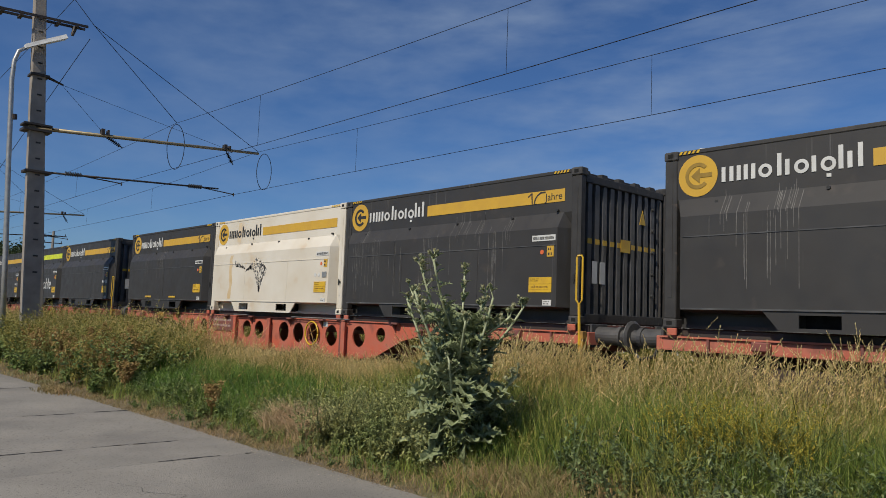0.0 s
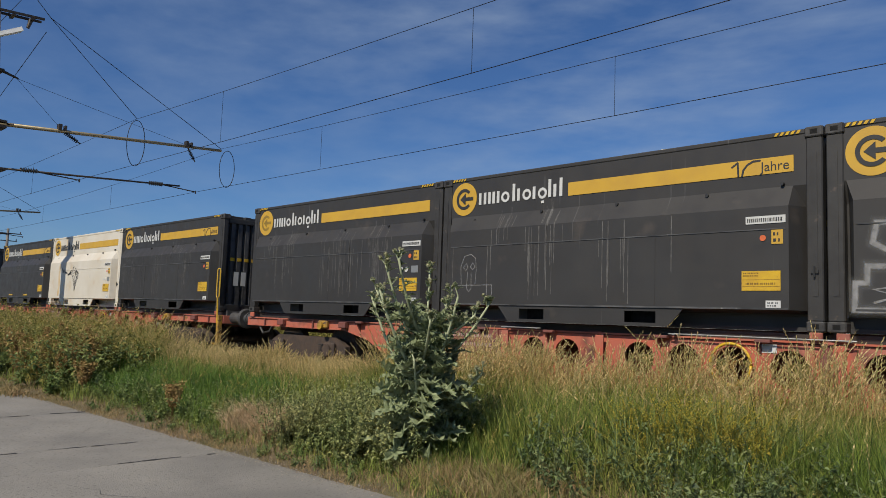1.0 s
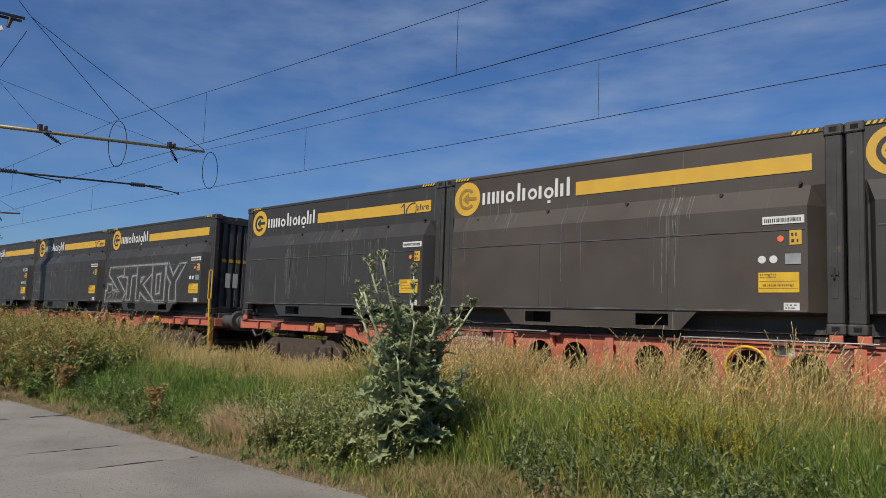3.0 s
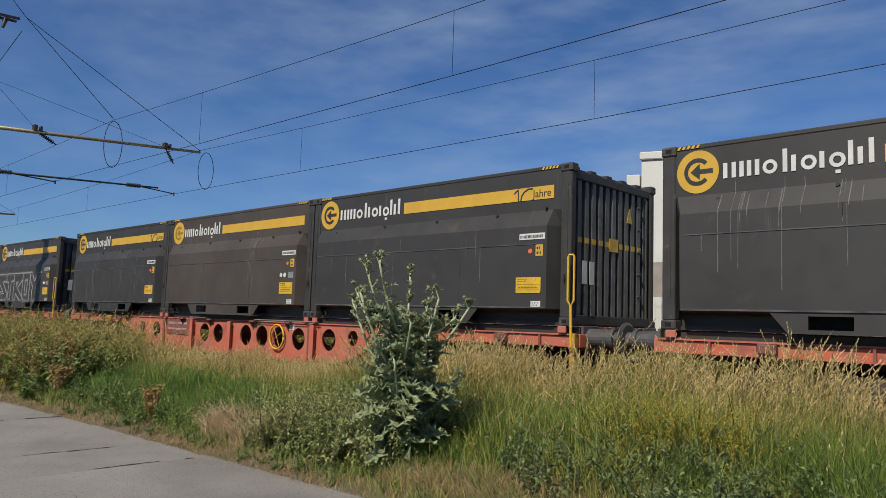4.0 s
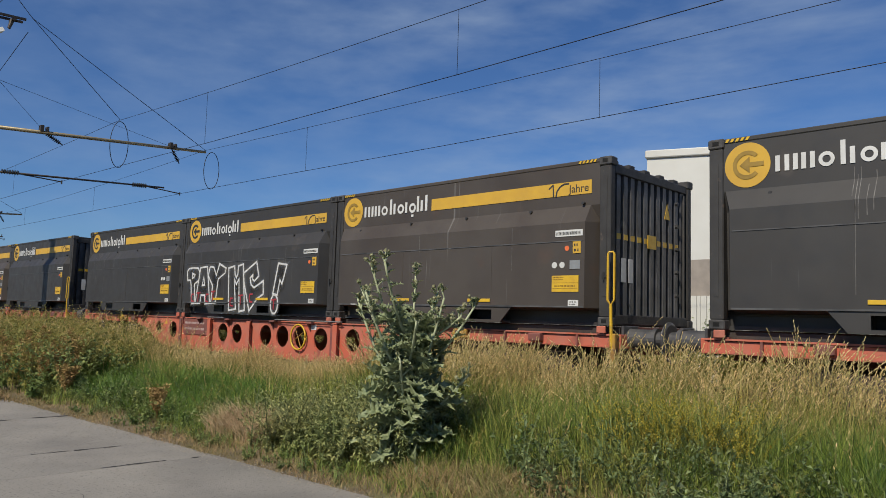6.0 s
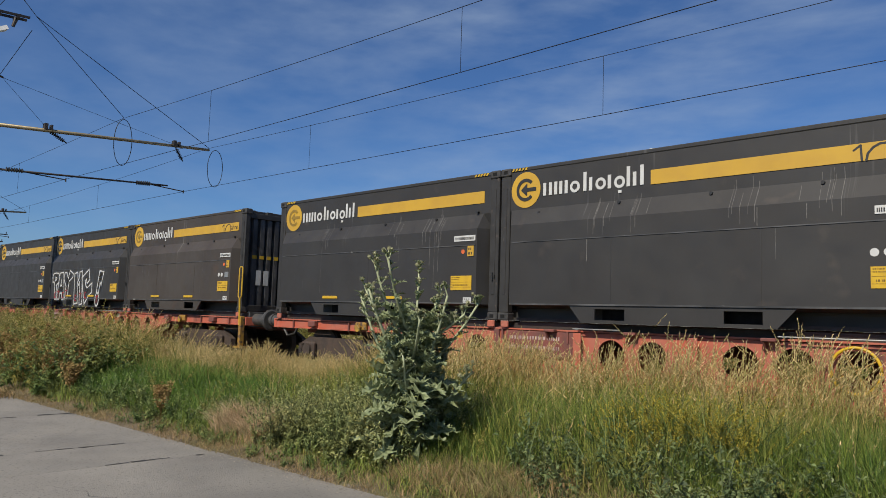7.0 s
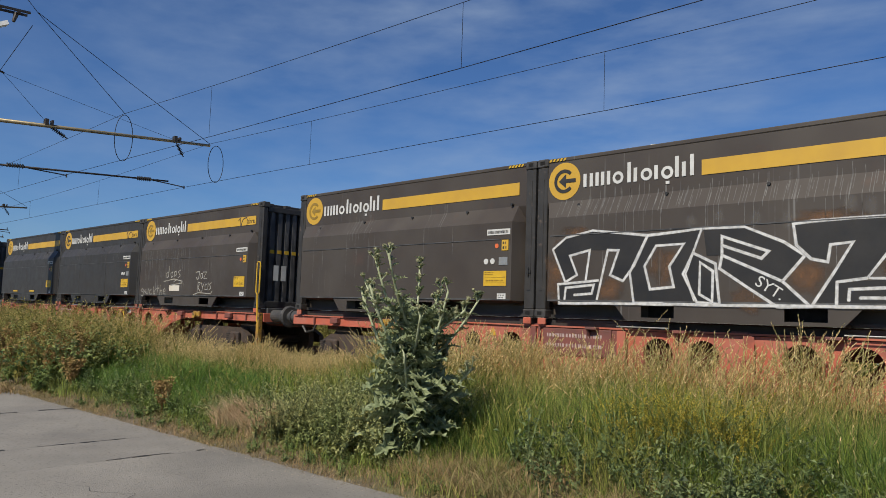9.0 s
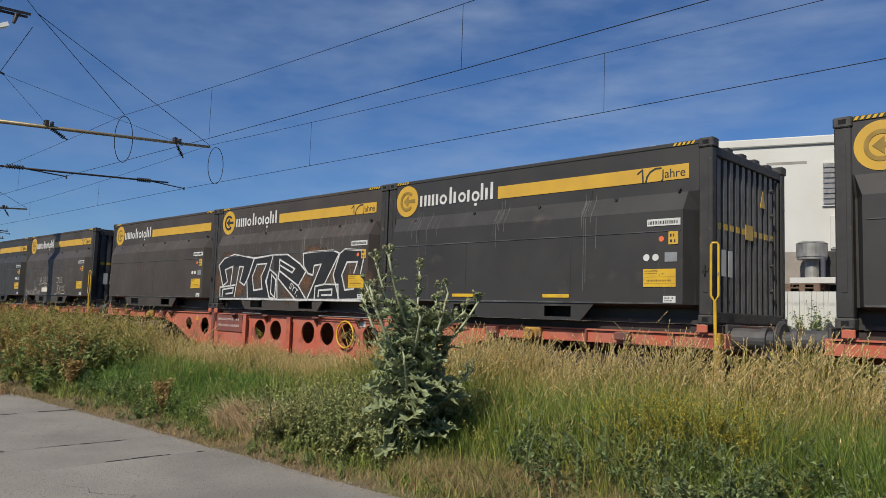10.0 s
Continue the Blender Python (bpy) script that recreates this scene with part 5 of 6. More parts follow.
            part("rust_streak", ([(x, y, z) for x, z in ring], [tuple(range(len(ring)))]), M["rust_stain"], c, "rusty run-off streak")
    if "coal" in extras:
        part("lettering", letters("Koks+Kohle", 0.62, 1.7, B - 0.003, 0.62, 3.3), M["white"], c, "white painted words")
    return c


def make_wagon():
    w = thing("flat_wagon", pose(0, 0, 0), "faded red container wagon with round holes in its side sill", "wagon", "wagons of the train")
    total = 3 * STEP - 0.04
    outline = [(-0.08, -0.14), (total + 0.08, -0.14), (total + 0.08, -0.275), (14.9, -0.275), (14.1, -0.45), (13.3, -0.8), (12.6, -0.88), (5.6, -0.88), (4.95, -0.8), (4.15, -0.45), (3.35, -0.275), (-0.08, -0.275)]
    holes = [(4.83, -0.4, 0.15), (5.62, -0.43, 0.2), (8.05, -0.43, 0.21), (8.66, -0.43, 0.21), (9.82, -0.43, 0.22), (10.45, -0.43, 0.22), (11.09, -0.43, 0.22), (11.76, -0.44, 0.22), (12.74, -0.42, 0.21), (13.46, -0.36, 0.14)]
    for y in (0.06, WID - 0.09):
        sill = part("side_sill", lambda: plate_xz(outline, 0, 0.03, holes), M["red"], w, key="side_sill", at=pose(0, y, 0))
        part("top_flange", lambda: joined(box(-0.08, total + 0.08, -0.03, 0.1, -0.13, -0.108), box(-0.08, 3.5, -0.02, 0.08, -0.292, -0.277), box(14.75, total + 0.08, -0.02, 0.08, -0.292, -0.277)), M["red"], sill, key="top_flange")
        for x in (0.6, 2.4, 3.5, 6.15, 7.35, 9.25, 12.2, 14.8, 16.4, 17.7):
            part("web_stiffener", lambda: box(0, 0.03, -0.04, -0.0005, -0.3, -0.132), M["red_dark"], sill, key="stiffener", at=pose(x, 0, 0))
    for x in (7.55, 9.25, 12.3):
        part("deep_stiffener", lambda: joined(box(0, 0.03, -0.03, 0.058, -0.84, -0.142), box(-0.05, 0.08, -0.042, -0.031, -0.84, -0.142, 0.004)), M["red"], w, key="deep_stiffener", at=pose(x, 0, 0))
    # pale clipped rods added to draw the bright lit edge of the flange
    for x0, x1 in ((7.5, 8.25), (10.3, 12.5)):
        part("conduit", joined(rod((x0, -0.045, -0.085), (x1, -0.045, -0.085), 0.009, n=8), *[box(x, x + 0.04, -0.056, 0.03, -0.096, -0.074) for x in (x0 + 0.05, x1 - 0.09)]), M["zinc"], w, "thin pale rod added as the lit flange edge")
    for x in (3.9, 7.0, 8.3, 10.1, 11.4, 13.9):
        part("side_bracket", lambda: joined(box(0, 0.18, -0.06, 0.055, -0.145, -0.105, 0.008), ([(0.02, 0.055, -0.3), (0.02, -0.05, -0.146), (0.02, 0.055, -0.146), (0.045, 0.055, -0.3), (0.045, -0.05, -0.146), (0.045, 0.055, -0.146)], [(0, 1, 2), (5, 4, 3), (0, 3, 4, 1), (1, 4, 5, 2)])), M["red_dark"], w, key="side_bracket", at=pose(x, 0, 0))
    part("deck_rail", lambda: joined(box(-0.06, total + 0.06, 0.17, 0.36, -0.107, -0.02), box(-0.06, total + 0.06, WID - 0.3, WID - 0.1, -0.107, -0.02), *[box(x, x + 0.16, 0.03, 0.3, -0.0195, -0.002) for x in (0.02, 5.87, 6.13, 11.97, 12.24, 18.07)]), M["steel"], w, key="deck_rail")
    part("centre_beam", lambda: joined(box(-0.08, total + 0.08, 0.9, 1.5, -0.4, -0.11), box(-0.06, total + 0.06, 0.4, WID - 0.4, -0.107, -0.002), *[box(x, x + 0.2, 0.1, WID - 0.1, -0.3, -0.09) for x in (0, 3, 6, 9, 12, 15, 18)]), M["red_dark"], w, key="centre_beam")
    for x in (6.0, 12.1):
        part("bolster_post", lambda: joined(box(0, 0.1, 0.02, 0.058, -0.86, -0.135, 0.01)), M["red_dark"], w, key="bolster_post", at=pose(x, 0, 0))
    for x in (0.05, 5.88, 6.15, 12.0, 12.28, 18.05):
        part("twist_lock", lambda: box(0, 0.14, -0.01, 0.025, -0.1, -0.004, 0.008), M["red"], w, key="twist_lock", at=pose(x, 0, 0))
    # brake wheel in a yellow rim
    wheel = part("hand_wheel", lambda: path_rod([(11.09 + 0.25 * math.cos(a * math.pi / 12), 0.0, -0.42 + 0.25 * math.sin(a * math.pi / 12)) for a in range(25)], 0.019, 6), M["yellow_bright"], w, "yellow brake hand wheel", key="hand_wheel", smooth=True)
    part("spokes", lambda: joined(*[rod((11.09, 0.0, -0.42), (11.09 + 0.24 * math.cos(a), 0.0, -0.42 + 0.24 * math.sin(a)), 0.01, n=5) for a in (0.5, 2.1, 3.6, 5.2)]), M["yellow_worn"], wheel, key="spokes")
    for x in (2.65, 15.35):
        part("latch_box", lambda: joined(box(0, 0.3, -0.02, 0.055, -0.27, -0.12, 0.02), rod((0.13, -0.02, -0.22), (0.13, -0.07, -0.22), 0.08, n=10)), M["yellow_worn"], w, "worn yellow lever box", key="latch_box", at=pose(x, 0, 0))
    for x in (3.35, 14.6, 1.2, 16.9):
        part("spigot_box", lambda: box(0, 0.22, -0.045, 0.055, -0.25, -0.135, 0.015), M["red_dark"], w, key="spigot_box", at=pose(x, 0, 0))
    part("data_panel", lambda: box(6.22, 7.46, 0.035, 0.0585, -0.52, -0.145, 0.006), M["red_dark"], w, "dark red panel with wagon data", key="data_panel")
    for x0, z0 in ((6.3, -0.29), (6.3, -0.43)):
        part("painted_data", lambda: bars(0, 0.95, 0, 0.1, 1, 20, 0.034, 12), M["fade"], w, "rows of faded white wagon data", key="wagon_data", at=pose(x0, 0, z0))
    part("warning_sign", lambda: ([(5.18, 0.056, -0.3), (5.32, 0.056, -0.3), (5.25, 0.056, -0.17), (5.18, 0.0585, -0.3), (5.32, 0.0585, -0.3), (5.25, 0.0585, -0.17)], [(0, 1, 2), (5, 4, 3), (0, 3, 4, 1), (1, 4, 5, 2), (2, 5, 3, 0)]), M["yellow"], w, key="wagon_warning")
    part("notice", lambda: box(11.42, 11.62, 0.052, 0.0585, -0.26, -0.16), M["white"], w, key="notice")
    # handrail and step at the trailing end
    part("handrail", lambda: joined(path_rod([(18.28, -0.1, 0.35), (18.28, -0.1, 0.97), (18.295, -0.095, 1.0), (18.345, -0.075, 1.0), (18.36, -0.07, 0.97), (18.36, -0.07, 0.35), (18.32, -0.085, 0.28), (18.28, -0.1, 0.35)], 0.016, 6), rod((18.32, -0.085, 0.29), (18.32, -0.06, -0.3), 0.021)), M["yellow_bright"], w, "yellow handrail loop", key="handrail")
    part("step_bracket", lambda: joined(box(18.29, 18.38, -0.07, 0.04, -0.75, -0.1, 0.01), box(18.15, 18.46, -0.1, 0.1, -0.8, -0.76)), M["yellow_worn"], w, "chipped yellow step bracket", key="step_bracket")
    for x, s in ((-0.09, -1), (total + 0.09, 1)):
        for y in (0.345, WID - 0.345):
            buf = part("buffer", lambda: joined(box(0.0, 0.04, -0.2, 0.2, -0.17, 0.17, 0.01), rod((0.04, 0, 0), (0.4, 0, 0), 0.135, 0.13, 20), rod((0.4, 0, 0), (0.46, 0, 0), 0.15, n=20), rod((0.46, 0, 0), (0.6, 0, 0), 0.105, n=16)), M["buffer"], w, "dark greasy buffer", key="buffer", at=pose(x, y, -0.16, 0, 0, 0 if s > 0 else 180))
            part("buffer_head", lambda: joined(rod((0.575, 0, 0), (0.6, 0, 0), 0.2, 0.235, n=24), rod((0.601, 0, 0), (0.625, 0, 0), 0.235, 0.225, n=24)), M["buffer"], buf, key="buffer_head")
        part("end_beam", lambda: box(-0.05, 0.05, 0.05, WID - 0.05, -0.3, -0.11, 0.01), M["red"], w, key="end_beam", at=pose(x, 0, 0))
    part("brake_hose", path_rod([(total + 0.1, 1.0, -0.2), (total + 0.4, 1.0, -0.5), (total + 0.6, 1.05, -0.45), (total + 0.68, 1.1, -0.25)], 0.03, 6), M["ink"], w)
    # bogies
    for xc in (2.0, total - 2.0):
        for y in (0.23, WID - 0.23):
            bog = part("bogie_frame", lambda: plate_xz([(-1.35, -0.62), (-1.0, -0.45), (1.0, -0.45), (1.35, -0.62), (1.35, -0.78), (0.7, -0.78), (0.45, -0.98), (-0.45, -0.98), (-0.7, -0.78), (-1.35, -0.78)], -0.06, 0.06), M["rust"], w, "rusty cast bogie side frame", key="bogie_frame", at=pose(xc, y, 0))
            for xa in (-0.9, 0.9):
                part("axle_box", lambda: joined(box(-0.17, 0.17, -0.16, -0.062, -0.86, -0.55, 0.03), rod((0, -0.16, -0.7), (0, -0.21, -0.7), 0.12, n=14)), M["rust"], bog, key="axle_box", at=pose(xa, 0, 0))
                part("spring", lambda: joined(*[rod((-0.28, -0.1, -0.84 + 0.045 * i), (-0.28, -0.1, -0.815 + 0.045 * i), 0.075, n=10) for i in range(6)]), M["steel"], bog, key="spring", at=pose(xa, 0, 0))
        for xa in (-0.9, 0.9):
            part("wheelset", lambda: joined(rod((0, 0.46, 0), (0, 0.49, 0), 0.46, n=28), rod((0, 0.491, 0), (0, 0.6, 0), 0.475, n=28), rod((0, WID - 0.49, 0), (0, WID - 0.46, 0), 0.46, n=28), rod((0, WID - 0.6, 0), (0, WID - 0.491, 0), 0.475, n=28), rod((0, 0.3, 0), (0, WID - 0.3, 0), 0.09, n=12), *[box(-0.03, 0.03, 0.44, 0.459, -0.38 + 0.6 * i, -0.2 + 0.6 * i) for i in (0, 1)]), M["rust"], w, key="wheelset", at=pose(xc + xa, 0, -0.707))
    return w


# wagon by wagon, foremost first: paint and marks of the three containers
TRAIN = {
    -3: [dict(), dict(), dict()],
    -2: [dict(jahre=False), dict(extras=("coal",), jahre=False), dict(jahre=True)],
    -1: [dict(pads=True), dict(paint="white_paint", white=True, jahre=False, extras=("bird",)), dict()],
    0: [dict(jahre=False), dict(extras=("doodle",)), dict(jahre=False, extras=("stroy",))],
    1: [dict(), dict(paint="brown", jahre=False), dict()],
    2: [dict(), dict(extras=("payme",), pads=True), dict(paint="brown", pads=True)],
    3: [dict(jahre=False, pads=True), dict(), dict(paint="brown", extras=("scrawl",))],
    4: [dict(paint="brown", jahre=False), dict(paint="brown", extras=("block",)), dict(pads=True)],
    5: [dict(), dict(), dict()],
}
CARRIED = []
first = make_wagon()
for k in sorted(TRAIN):
    wagon = first if k == -3 else copy_thing(first, pose(0, 0, 0))
    x = 12.88 - (3 * STEP - 0.04) + WAGON * k
    CARRIED.append((wagon, x))
    for j, options in enumerate(TRAIN[k]):
        CARRIED.append((make_container(k * 3 + j + 9, **options), x + STEP * j))


def travelled(t):
    """Metres the train has run since the start: it slows a little."""
    return 9.668 * t - 0.01175 * t * t


def motions():
    for ob, x in CARRIED:
        for axle in ob.children:
            if axle.name.startswith("wheelset"):
                p = axle.location.copy()
                walk(axle, [(i / 15, pose(p.x, p.y, p.z, 0, -math.degrees(travelled(i / 15) / 0.46), 0)) for i in range(151)])
    for ob, x in CARRIED:
        walk(ob, [(0.5 * i, pose(x - travelled(0.5 * i), D, CB)) for i in range(21)])


# ---- plants of the verge ----
RNG = np.random.default_rng(11)


def ground_at(x, y):
    return np.array([ground_z(a, b) for a, b in zip(x, y)])


def stuff(name, verts, quads, mat, label, category):
    me = bpy.data.meshes.new(name)
    n, q = len(verts), len(quads)
    me.vertices.add(n)
    me.vertices.foreach_set("co", np.asarray(verts, np.float32).ravel())
    me.loops.add(q * 4)
    me.loops.foreach_set("vertex_index", np.asarray(quads, np.int32).ravel())
    me.polygons.add(q)
    me.polygons.foreach_set("loop_start", np.arange(0, q * 4, 4, dtype=np.int32))
    me.polygons.foreach_set("loop_total", np.full(q, 4, np.int32))
    me.materials.append(mat)
    me.update(calc_edges=True)
    me.validate()
    return tagged(new(name, me), label, category, kind="stuff")


def blade_mesh(base, height, width, lean, az, segs=3, droop=1.0, tip=0.12):
    """Curved tapering blades: arrays of feet, heights, widths, leans (tip offset over height) and headings."""
    n = len(height)
    s = np.linspace(0, 1, segs + 1)
    facing = RNG.uniform(0, math.pi, n)
    off = lean[:, None] * height[:, None] * s[None, :] ** (1.4 + droop)
    up = height[:, None] * (s[None, :] - 0.35 * (lean[:, None] ** 2) * s[None, :] ** 3)
    w = width[:, None] * (1 - (1 - tip) * s[None, :] ** 1.5) / 2
    cx = base[:, 0:1] + off * np.cos(az)[:, None]
    cy = base[:, 1:2] + off * np.sin(az)[:, None]
    cz = base[:, 2:3] + up
    fx, fy = np.cos(facing)[:, None] * w, np.sin(facing)[:, None] * w
    v = np.stack([np.stack([cx - fx, cy - fy, cz], -1), np.stack([cx + fx, cy + fy, cz], -1)], 2)
    k = (segs + 1) * 2
    i = np.arange(n)[:, None] * k
    quads = np.stack([i + np.array([2 * j, 2 * j + 1, 2 * j + 3, 2 * j + 2])[None, :] for j in range(segs)], 1)
    tips = np.stack([cx[:, -1], cy[:, -1], cz[:, -1]], -1)
    dirs = tips - np.stack([cx[:, -2], cy[:, -2], cz[:, -2]], -1)
    return v.reshape(-1, 3), quads.reshape(-1, 4), tips, dirs / np.linalg.norm(dirs, axis=1, keepdims=True)


def merge(*pieces):
    vs, qs, n = [], [], 0
    for v, q in pieces:
        vs.append(v)
        qs.append(q + n)
        n += len(v)
    return np.concatenate(vs), np.concatenate(qs)


def scatter(n, x0, x1, y0, y1, patch=0.0, seed=0.0):
    """Feet on the verge, thinned in patches."""
    out = np.empty((0, 2))
    while len(out) < n:
        p = np.stack([RNG.uniform(x0, x1, 2 * n), RNG.uniform(y0, y1, 2 * n)], -1)
        if patch:
            f = np.array([noise.noise((a * 0.9, b * 1.3, seed)) for a, b in p])
            p = p[f > patch * RNG.uniform(-1, 1, len(p)) - 0.15]
        out = np.concatenate([out, p])
    out = out[:n]
    edge = np.array([road_edge(a) for a in out[:, 0]])
    out = out[out[:, 1] > edge - 0.05]
    return np.column_stack([out, ground_at(out[:, 0], out[:, 1]) - 0.01])


def lift(base):
    """Growth is taller towards the far left of the verge and lower in the middle."""
    x = base[:, 0]
    dip = np.clip((x + 16.6) / 1.6, 0, 1) * np.clip((-8.2 - x) / 1.6, 0, 1)
    low = 1 - dip * np.clip(0.22 + 0.24 * (base[:, 1] - 6.0), 0.12, 0.45)
    clump = np.array([noise.noise((a * 2.3, b * 2.3, 31.0)) + 0.6 * noise.noise((a * 5.5, b * 5.5, 8.0)) for a, b in base[:, :2]])
    return low * (1 + 0.42 * np.clip(clump, -0.8, 0.8)) * np.clip(0.88 + 0.06 * np.sin(x * 1.3) + 0.05 * np.sin(x * 3.1 + base[:, 1] * 2), 0.6, 1.2) * np.where(x < -15, 1.12, 1.0)


def grass(name, mat, n, area, h, w, lean=0.35, patch=0.0, seed=0.0, label="", wind=0.3, thin_front=True):
    b = scatter(n, *area, patch, seed)
    k = len(b)
    hh = RNG.uniform(h[0], h[1], k) * lift(b)
    if mat in ("grass", "lush"):
        gone = np.zeros(k, bool)
        for x0, x1, y0, y1, share in ((-5.3, -3.5, 4.9, 5.75, 0.85), (-9.2, -6.1, 4.9, 6.4, 0.85), (-4.5, -0.8, 4.9, 5.7, 0.45), (-3.3, -2.2, 5.4, 6.3, 0.45), (-30, -14.6, 4.5, 6.5, 0.6), (-15.8, -10.2, 5.0, 7.2, 0.85 if mat == "grass" else 0.0)):
            gone |= (b[:, 0] > x0) & (b[:, 0] < x1) & (b[:, 1] > y0) & (b[:, 1] < y1) & (RNG.random(k) < share)
        b, hh = b[~gone], hh[~gone]
        k = len(b)
    if thin_front:
        hh *= np.clip((b[:, 1] - 4.55) / 1.9, 0.32, 1.0)
    az = RNG.uniform(0, 2 * math.pi, k)
    v, q, _, _ = blade_mesh(b, hh, RNG.uniform(0.6, 1.3, k) * w, np.abs(RNG.normal(lean, 0.2, k)), az, 3)
    return stuff(name, v, q, M[mat], label, "grass")


def headed(n, area, h, seed, label, far=False):
    """Flowering grass: thin stalks with a loose nodding head of small spikelets."""
    b = scatter(n, *area, 0.35, seed)
    hollow = (b[:, 0] > -15.8) & (b[:, 0] < -10.2) & (b[:, 1] < 7.1) & (RNG.random(len(b)) < 0.9)
    b = b[~hollow]
    k = len(b)
    hh = RNG.uniform(h[0], h[1], k) * lift(b)
    az = RNG.normal(0.2, 1.6, k)
    ln = np.abs(RNG.normal(0.3, 0.16, k))
    v, q, tips, d = blade_mesh(b, hh, np.full(k, 0.0065 if far else 0.005), ln, az, 4, 1.2, 0.5)
    stuff("grass_stalks", v, q, M["gold"], label, "grass")
    vs, qs = [], []
    count = 6 if far else 12
    for j in range(count):
        s = j / (count - 1)
        along = tips - d * (0.19 * (1 - s))
        a = RNG.uniform(0, 2 * math.pi, k)
        out = np.stack([np.cos(a), np.sin(a), RNG.uniform(0.4, 1.2, k)], -1)
        out = out / np.linalg.norm(out, axis=1, keepdims=True) * (0.017 * (1.25 - 0.7 * s)) + d * 0.027
        side = np.cross(out, d)
        side = side / (np.linalg.norm(side, axis=1, keepdims=True) + 1e-6) * (0.0075 if far else 0.005)
        vs.append(np.stack([along, along + out * 0.5 + side, along + out, along + out * 0.5 - side], 1).reshape(-1, 3))
        qs.append(np.arange(k * 4).reshape(-1, 4))
    v, q = merge(*zip(vs, qs))
    stuff("seed_heads", v, q, M["head"], "straw-coloured nodding grass seed heads", "grass")


def leafy(name, mat, plants, stems, leaves, leaf, label, category="weed", spread=0.45, top=False, stem_mat=None):
    """Bushy weeds: plants as (x, y, height) rows, with many small bent leaves up their stems."""
    P = np.asarray(plants, float)
    n = len(P) * stems
    foot = np.repeat(P, stems, 0)
    z = ground_at(foot[:, 0], foot[:, 1])
    base = np.column_stack([foot[:, :2] + RNG.normal(0, 0.04, (n, 2)), z - 0.01])
    h = foot[:, 2] * RNG.uniform(0.55, 1.05, n)
    az = RNG.uniform(0, 2 * math.pi, n)
    ln = np.abs(RNG.normal(spread, 0.18, n))
    v, q, _, _ = blade_mesh(base, h, np.full(n, 0.012), ln, az, 4, 0.2, 0.4)
    pieces = [(v, q)]
    if stem_mat:
        stuff("weed_stems", v, q, M[stem_mat], "thin green weed stems", "weed")
        pieces = []
    s = RNG.uniform(0.72 if top else 0.1, 1.0, (n, leaves))
    off = ln[:, None] * h[:, None] * s ** 1.6
    c = np.stack([base[:, 0:1] + off * np.cos(az)[:, None], base[:, 1:2] + off * np.sin(az)[:, None], base[:, 2:3] + h[:, None] * (s - 0.35 * ln[:, None] ** 2 * s ** 3)], -1).reshape(-1, 3)
    k = len(c)
    a = RNG.uniform(0, 2 * math.pi, k)
    el = RNG.normal(0.35, 0.4, k)
    L = leaf * RNG.uniform(0.55, 1.25, k) * (1.15 - 0.5 * s.ravel())
    d = np.stack([np.cos(a) * np.cos(el), np.sin(a) * np.cos(el), np.sin(el)], -1)
    side = np.stack([-np.sin(a), np.cos(a), RNG.normal(0, 0.35, k)], -1) * (L * 0.2)[:, None]
    mid = c + d * (L * 0.55)[:, None]
    end = c + d * L[:, None] - np.array([0, 0, 1]) * (L * 0.3)[:, None]
    sag_ = np.array([0, 0, 1]) * (L * 0.06)[:, None]
    v2 = np.stack([c, mid + side + sag_, mid - side + sag_, end], 1).reshape(-1, 3)
    i = np.arange(k)[:, None] * 4
    q2 = i + np.array([0, 1, 3, 2])[None, :]
    pieces.append((v2, q2))
    v, q = merge(*pieces)
    return stuff(name, v, q, M[mat], label, category)


def spots(n, x0, x1, y0, y1, h0, h1):
    p = np.stack([RNG.uniform(x0, x1, n), RNG.uniform(y0, y1, n), RNG.uniform(h0, h1, n)], -1)
    return p[p[:, 1] > np.array([road_edge(a) for a in p[:, 0]]) + 0.1]


# near stretch and far stretch of meadow
grass("meadow_grass", "grass", 76000, (-13, 0.8, 5.0, 8.5), (0.44, 0.88), 0.0085, 0.35, 0.35, 1.0, "green and yellowing tall meadow grass")
grass("meadow_grass", "grass", 30000, (-42, -13, 4.6, 8.3), (0.5, 0.9), 0.012, 0.35, 0.3, 2.0, "green and yellowing tall meadow grass")
grass("dry_grass", "gold", 9000, (-13, 0.8, 6.9, 8.5), (0.5, 0.92), 0.0065, 0.4, 0.5, 5.0, "golden dry blades among the meadow")
grass("dry_grass", "gold", 2600, (-7.5, 0.8, 5.0, 6.4), (0.35, 0.8), 0.0055, 0.7, 0.5, 51.0, "golden dry blades among the meadow")
grass("dry_grass", "gold", 16000, (-42, -13, 6.3, 8.5), (0.6, 1.0), 0.01, 0.4, 0.5, 6.0, "golden dry blades among the meadow")
grass("meadow_grass", "grass", 12000, (0.8, 7.0, 4.9, 8.5), (0.5, 1.0), 0.012, 0.35, 0.3, 19.0, "green and yellowing tall meadow grass")
headed(900, (0.8, 7.0, 6.3, 8.5), (0.8, 1.15), 29.0, "thin golden stalks of flowering grass", True)
headed(420, (-12, 0.8, 6.9, 8.5), (1.05, 1.36), 27.0, "thin golden stalks of flowering grass")
headed(4300, (-13, 0.8, 7.6, 8.6), (0.84, 1.2), 23.0, "thin golden stalks of flowering grass")
headed(1300, (-13, 0.8, 7.0, 8.4), (0.7, 1.0), 3.0, "thin golden stalks of flowering grass")
headed(170, (-12, 0.8, 6.0, 7.2), (0.6, 0.85), 33.0, "thin golden stalks of flowering grass")
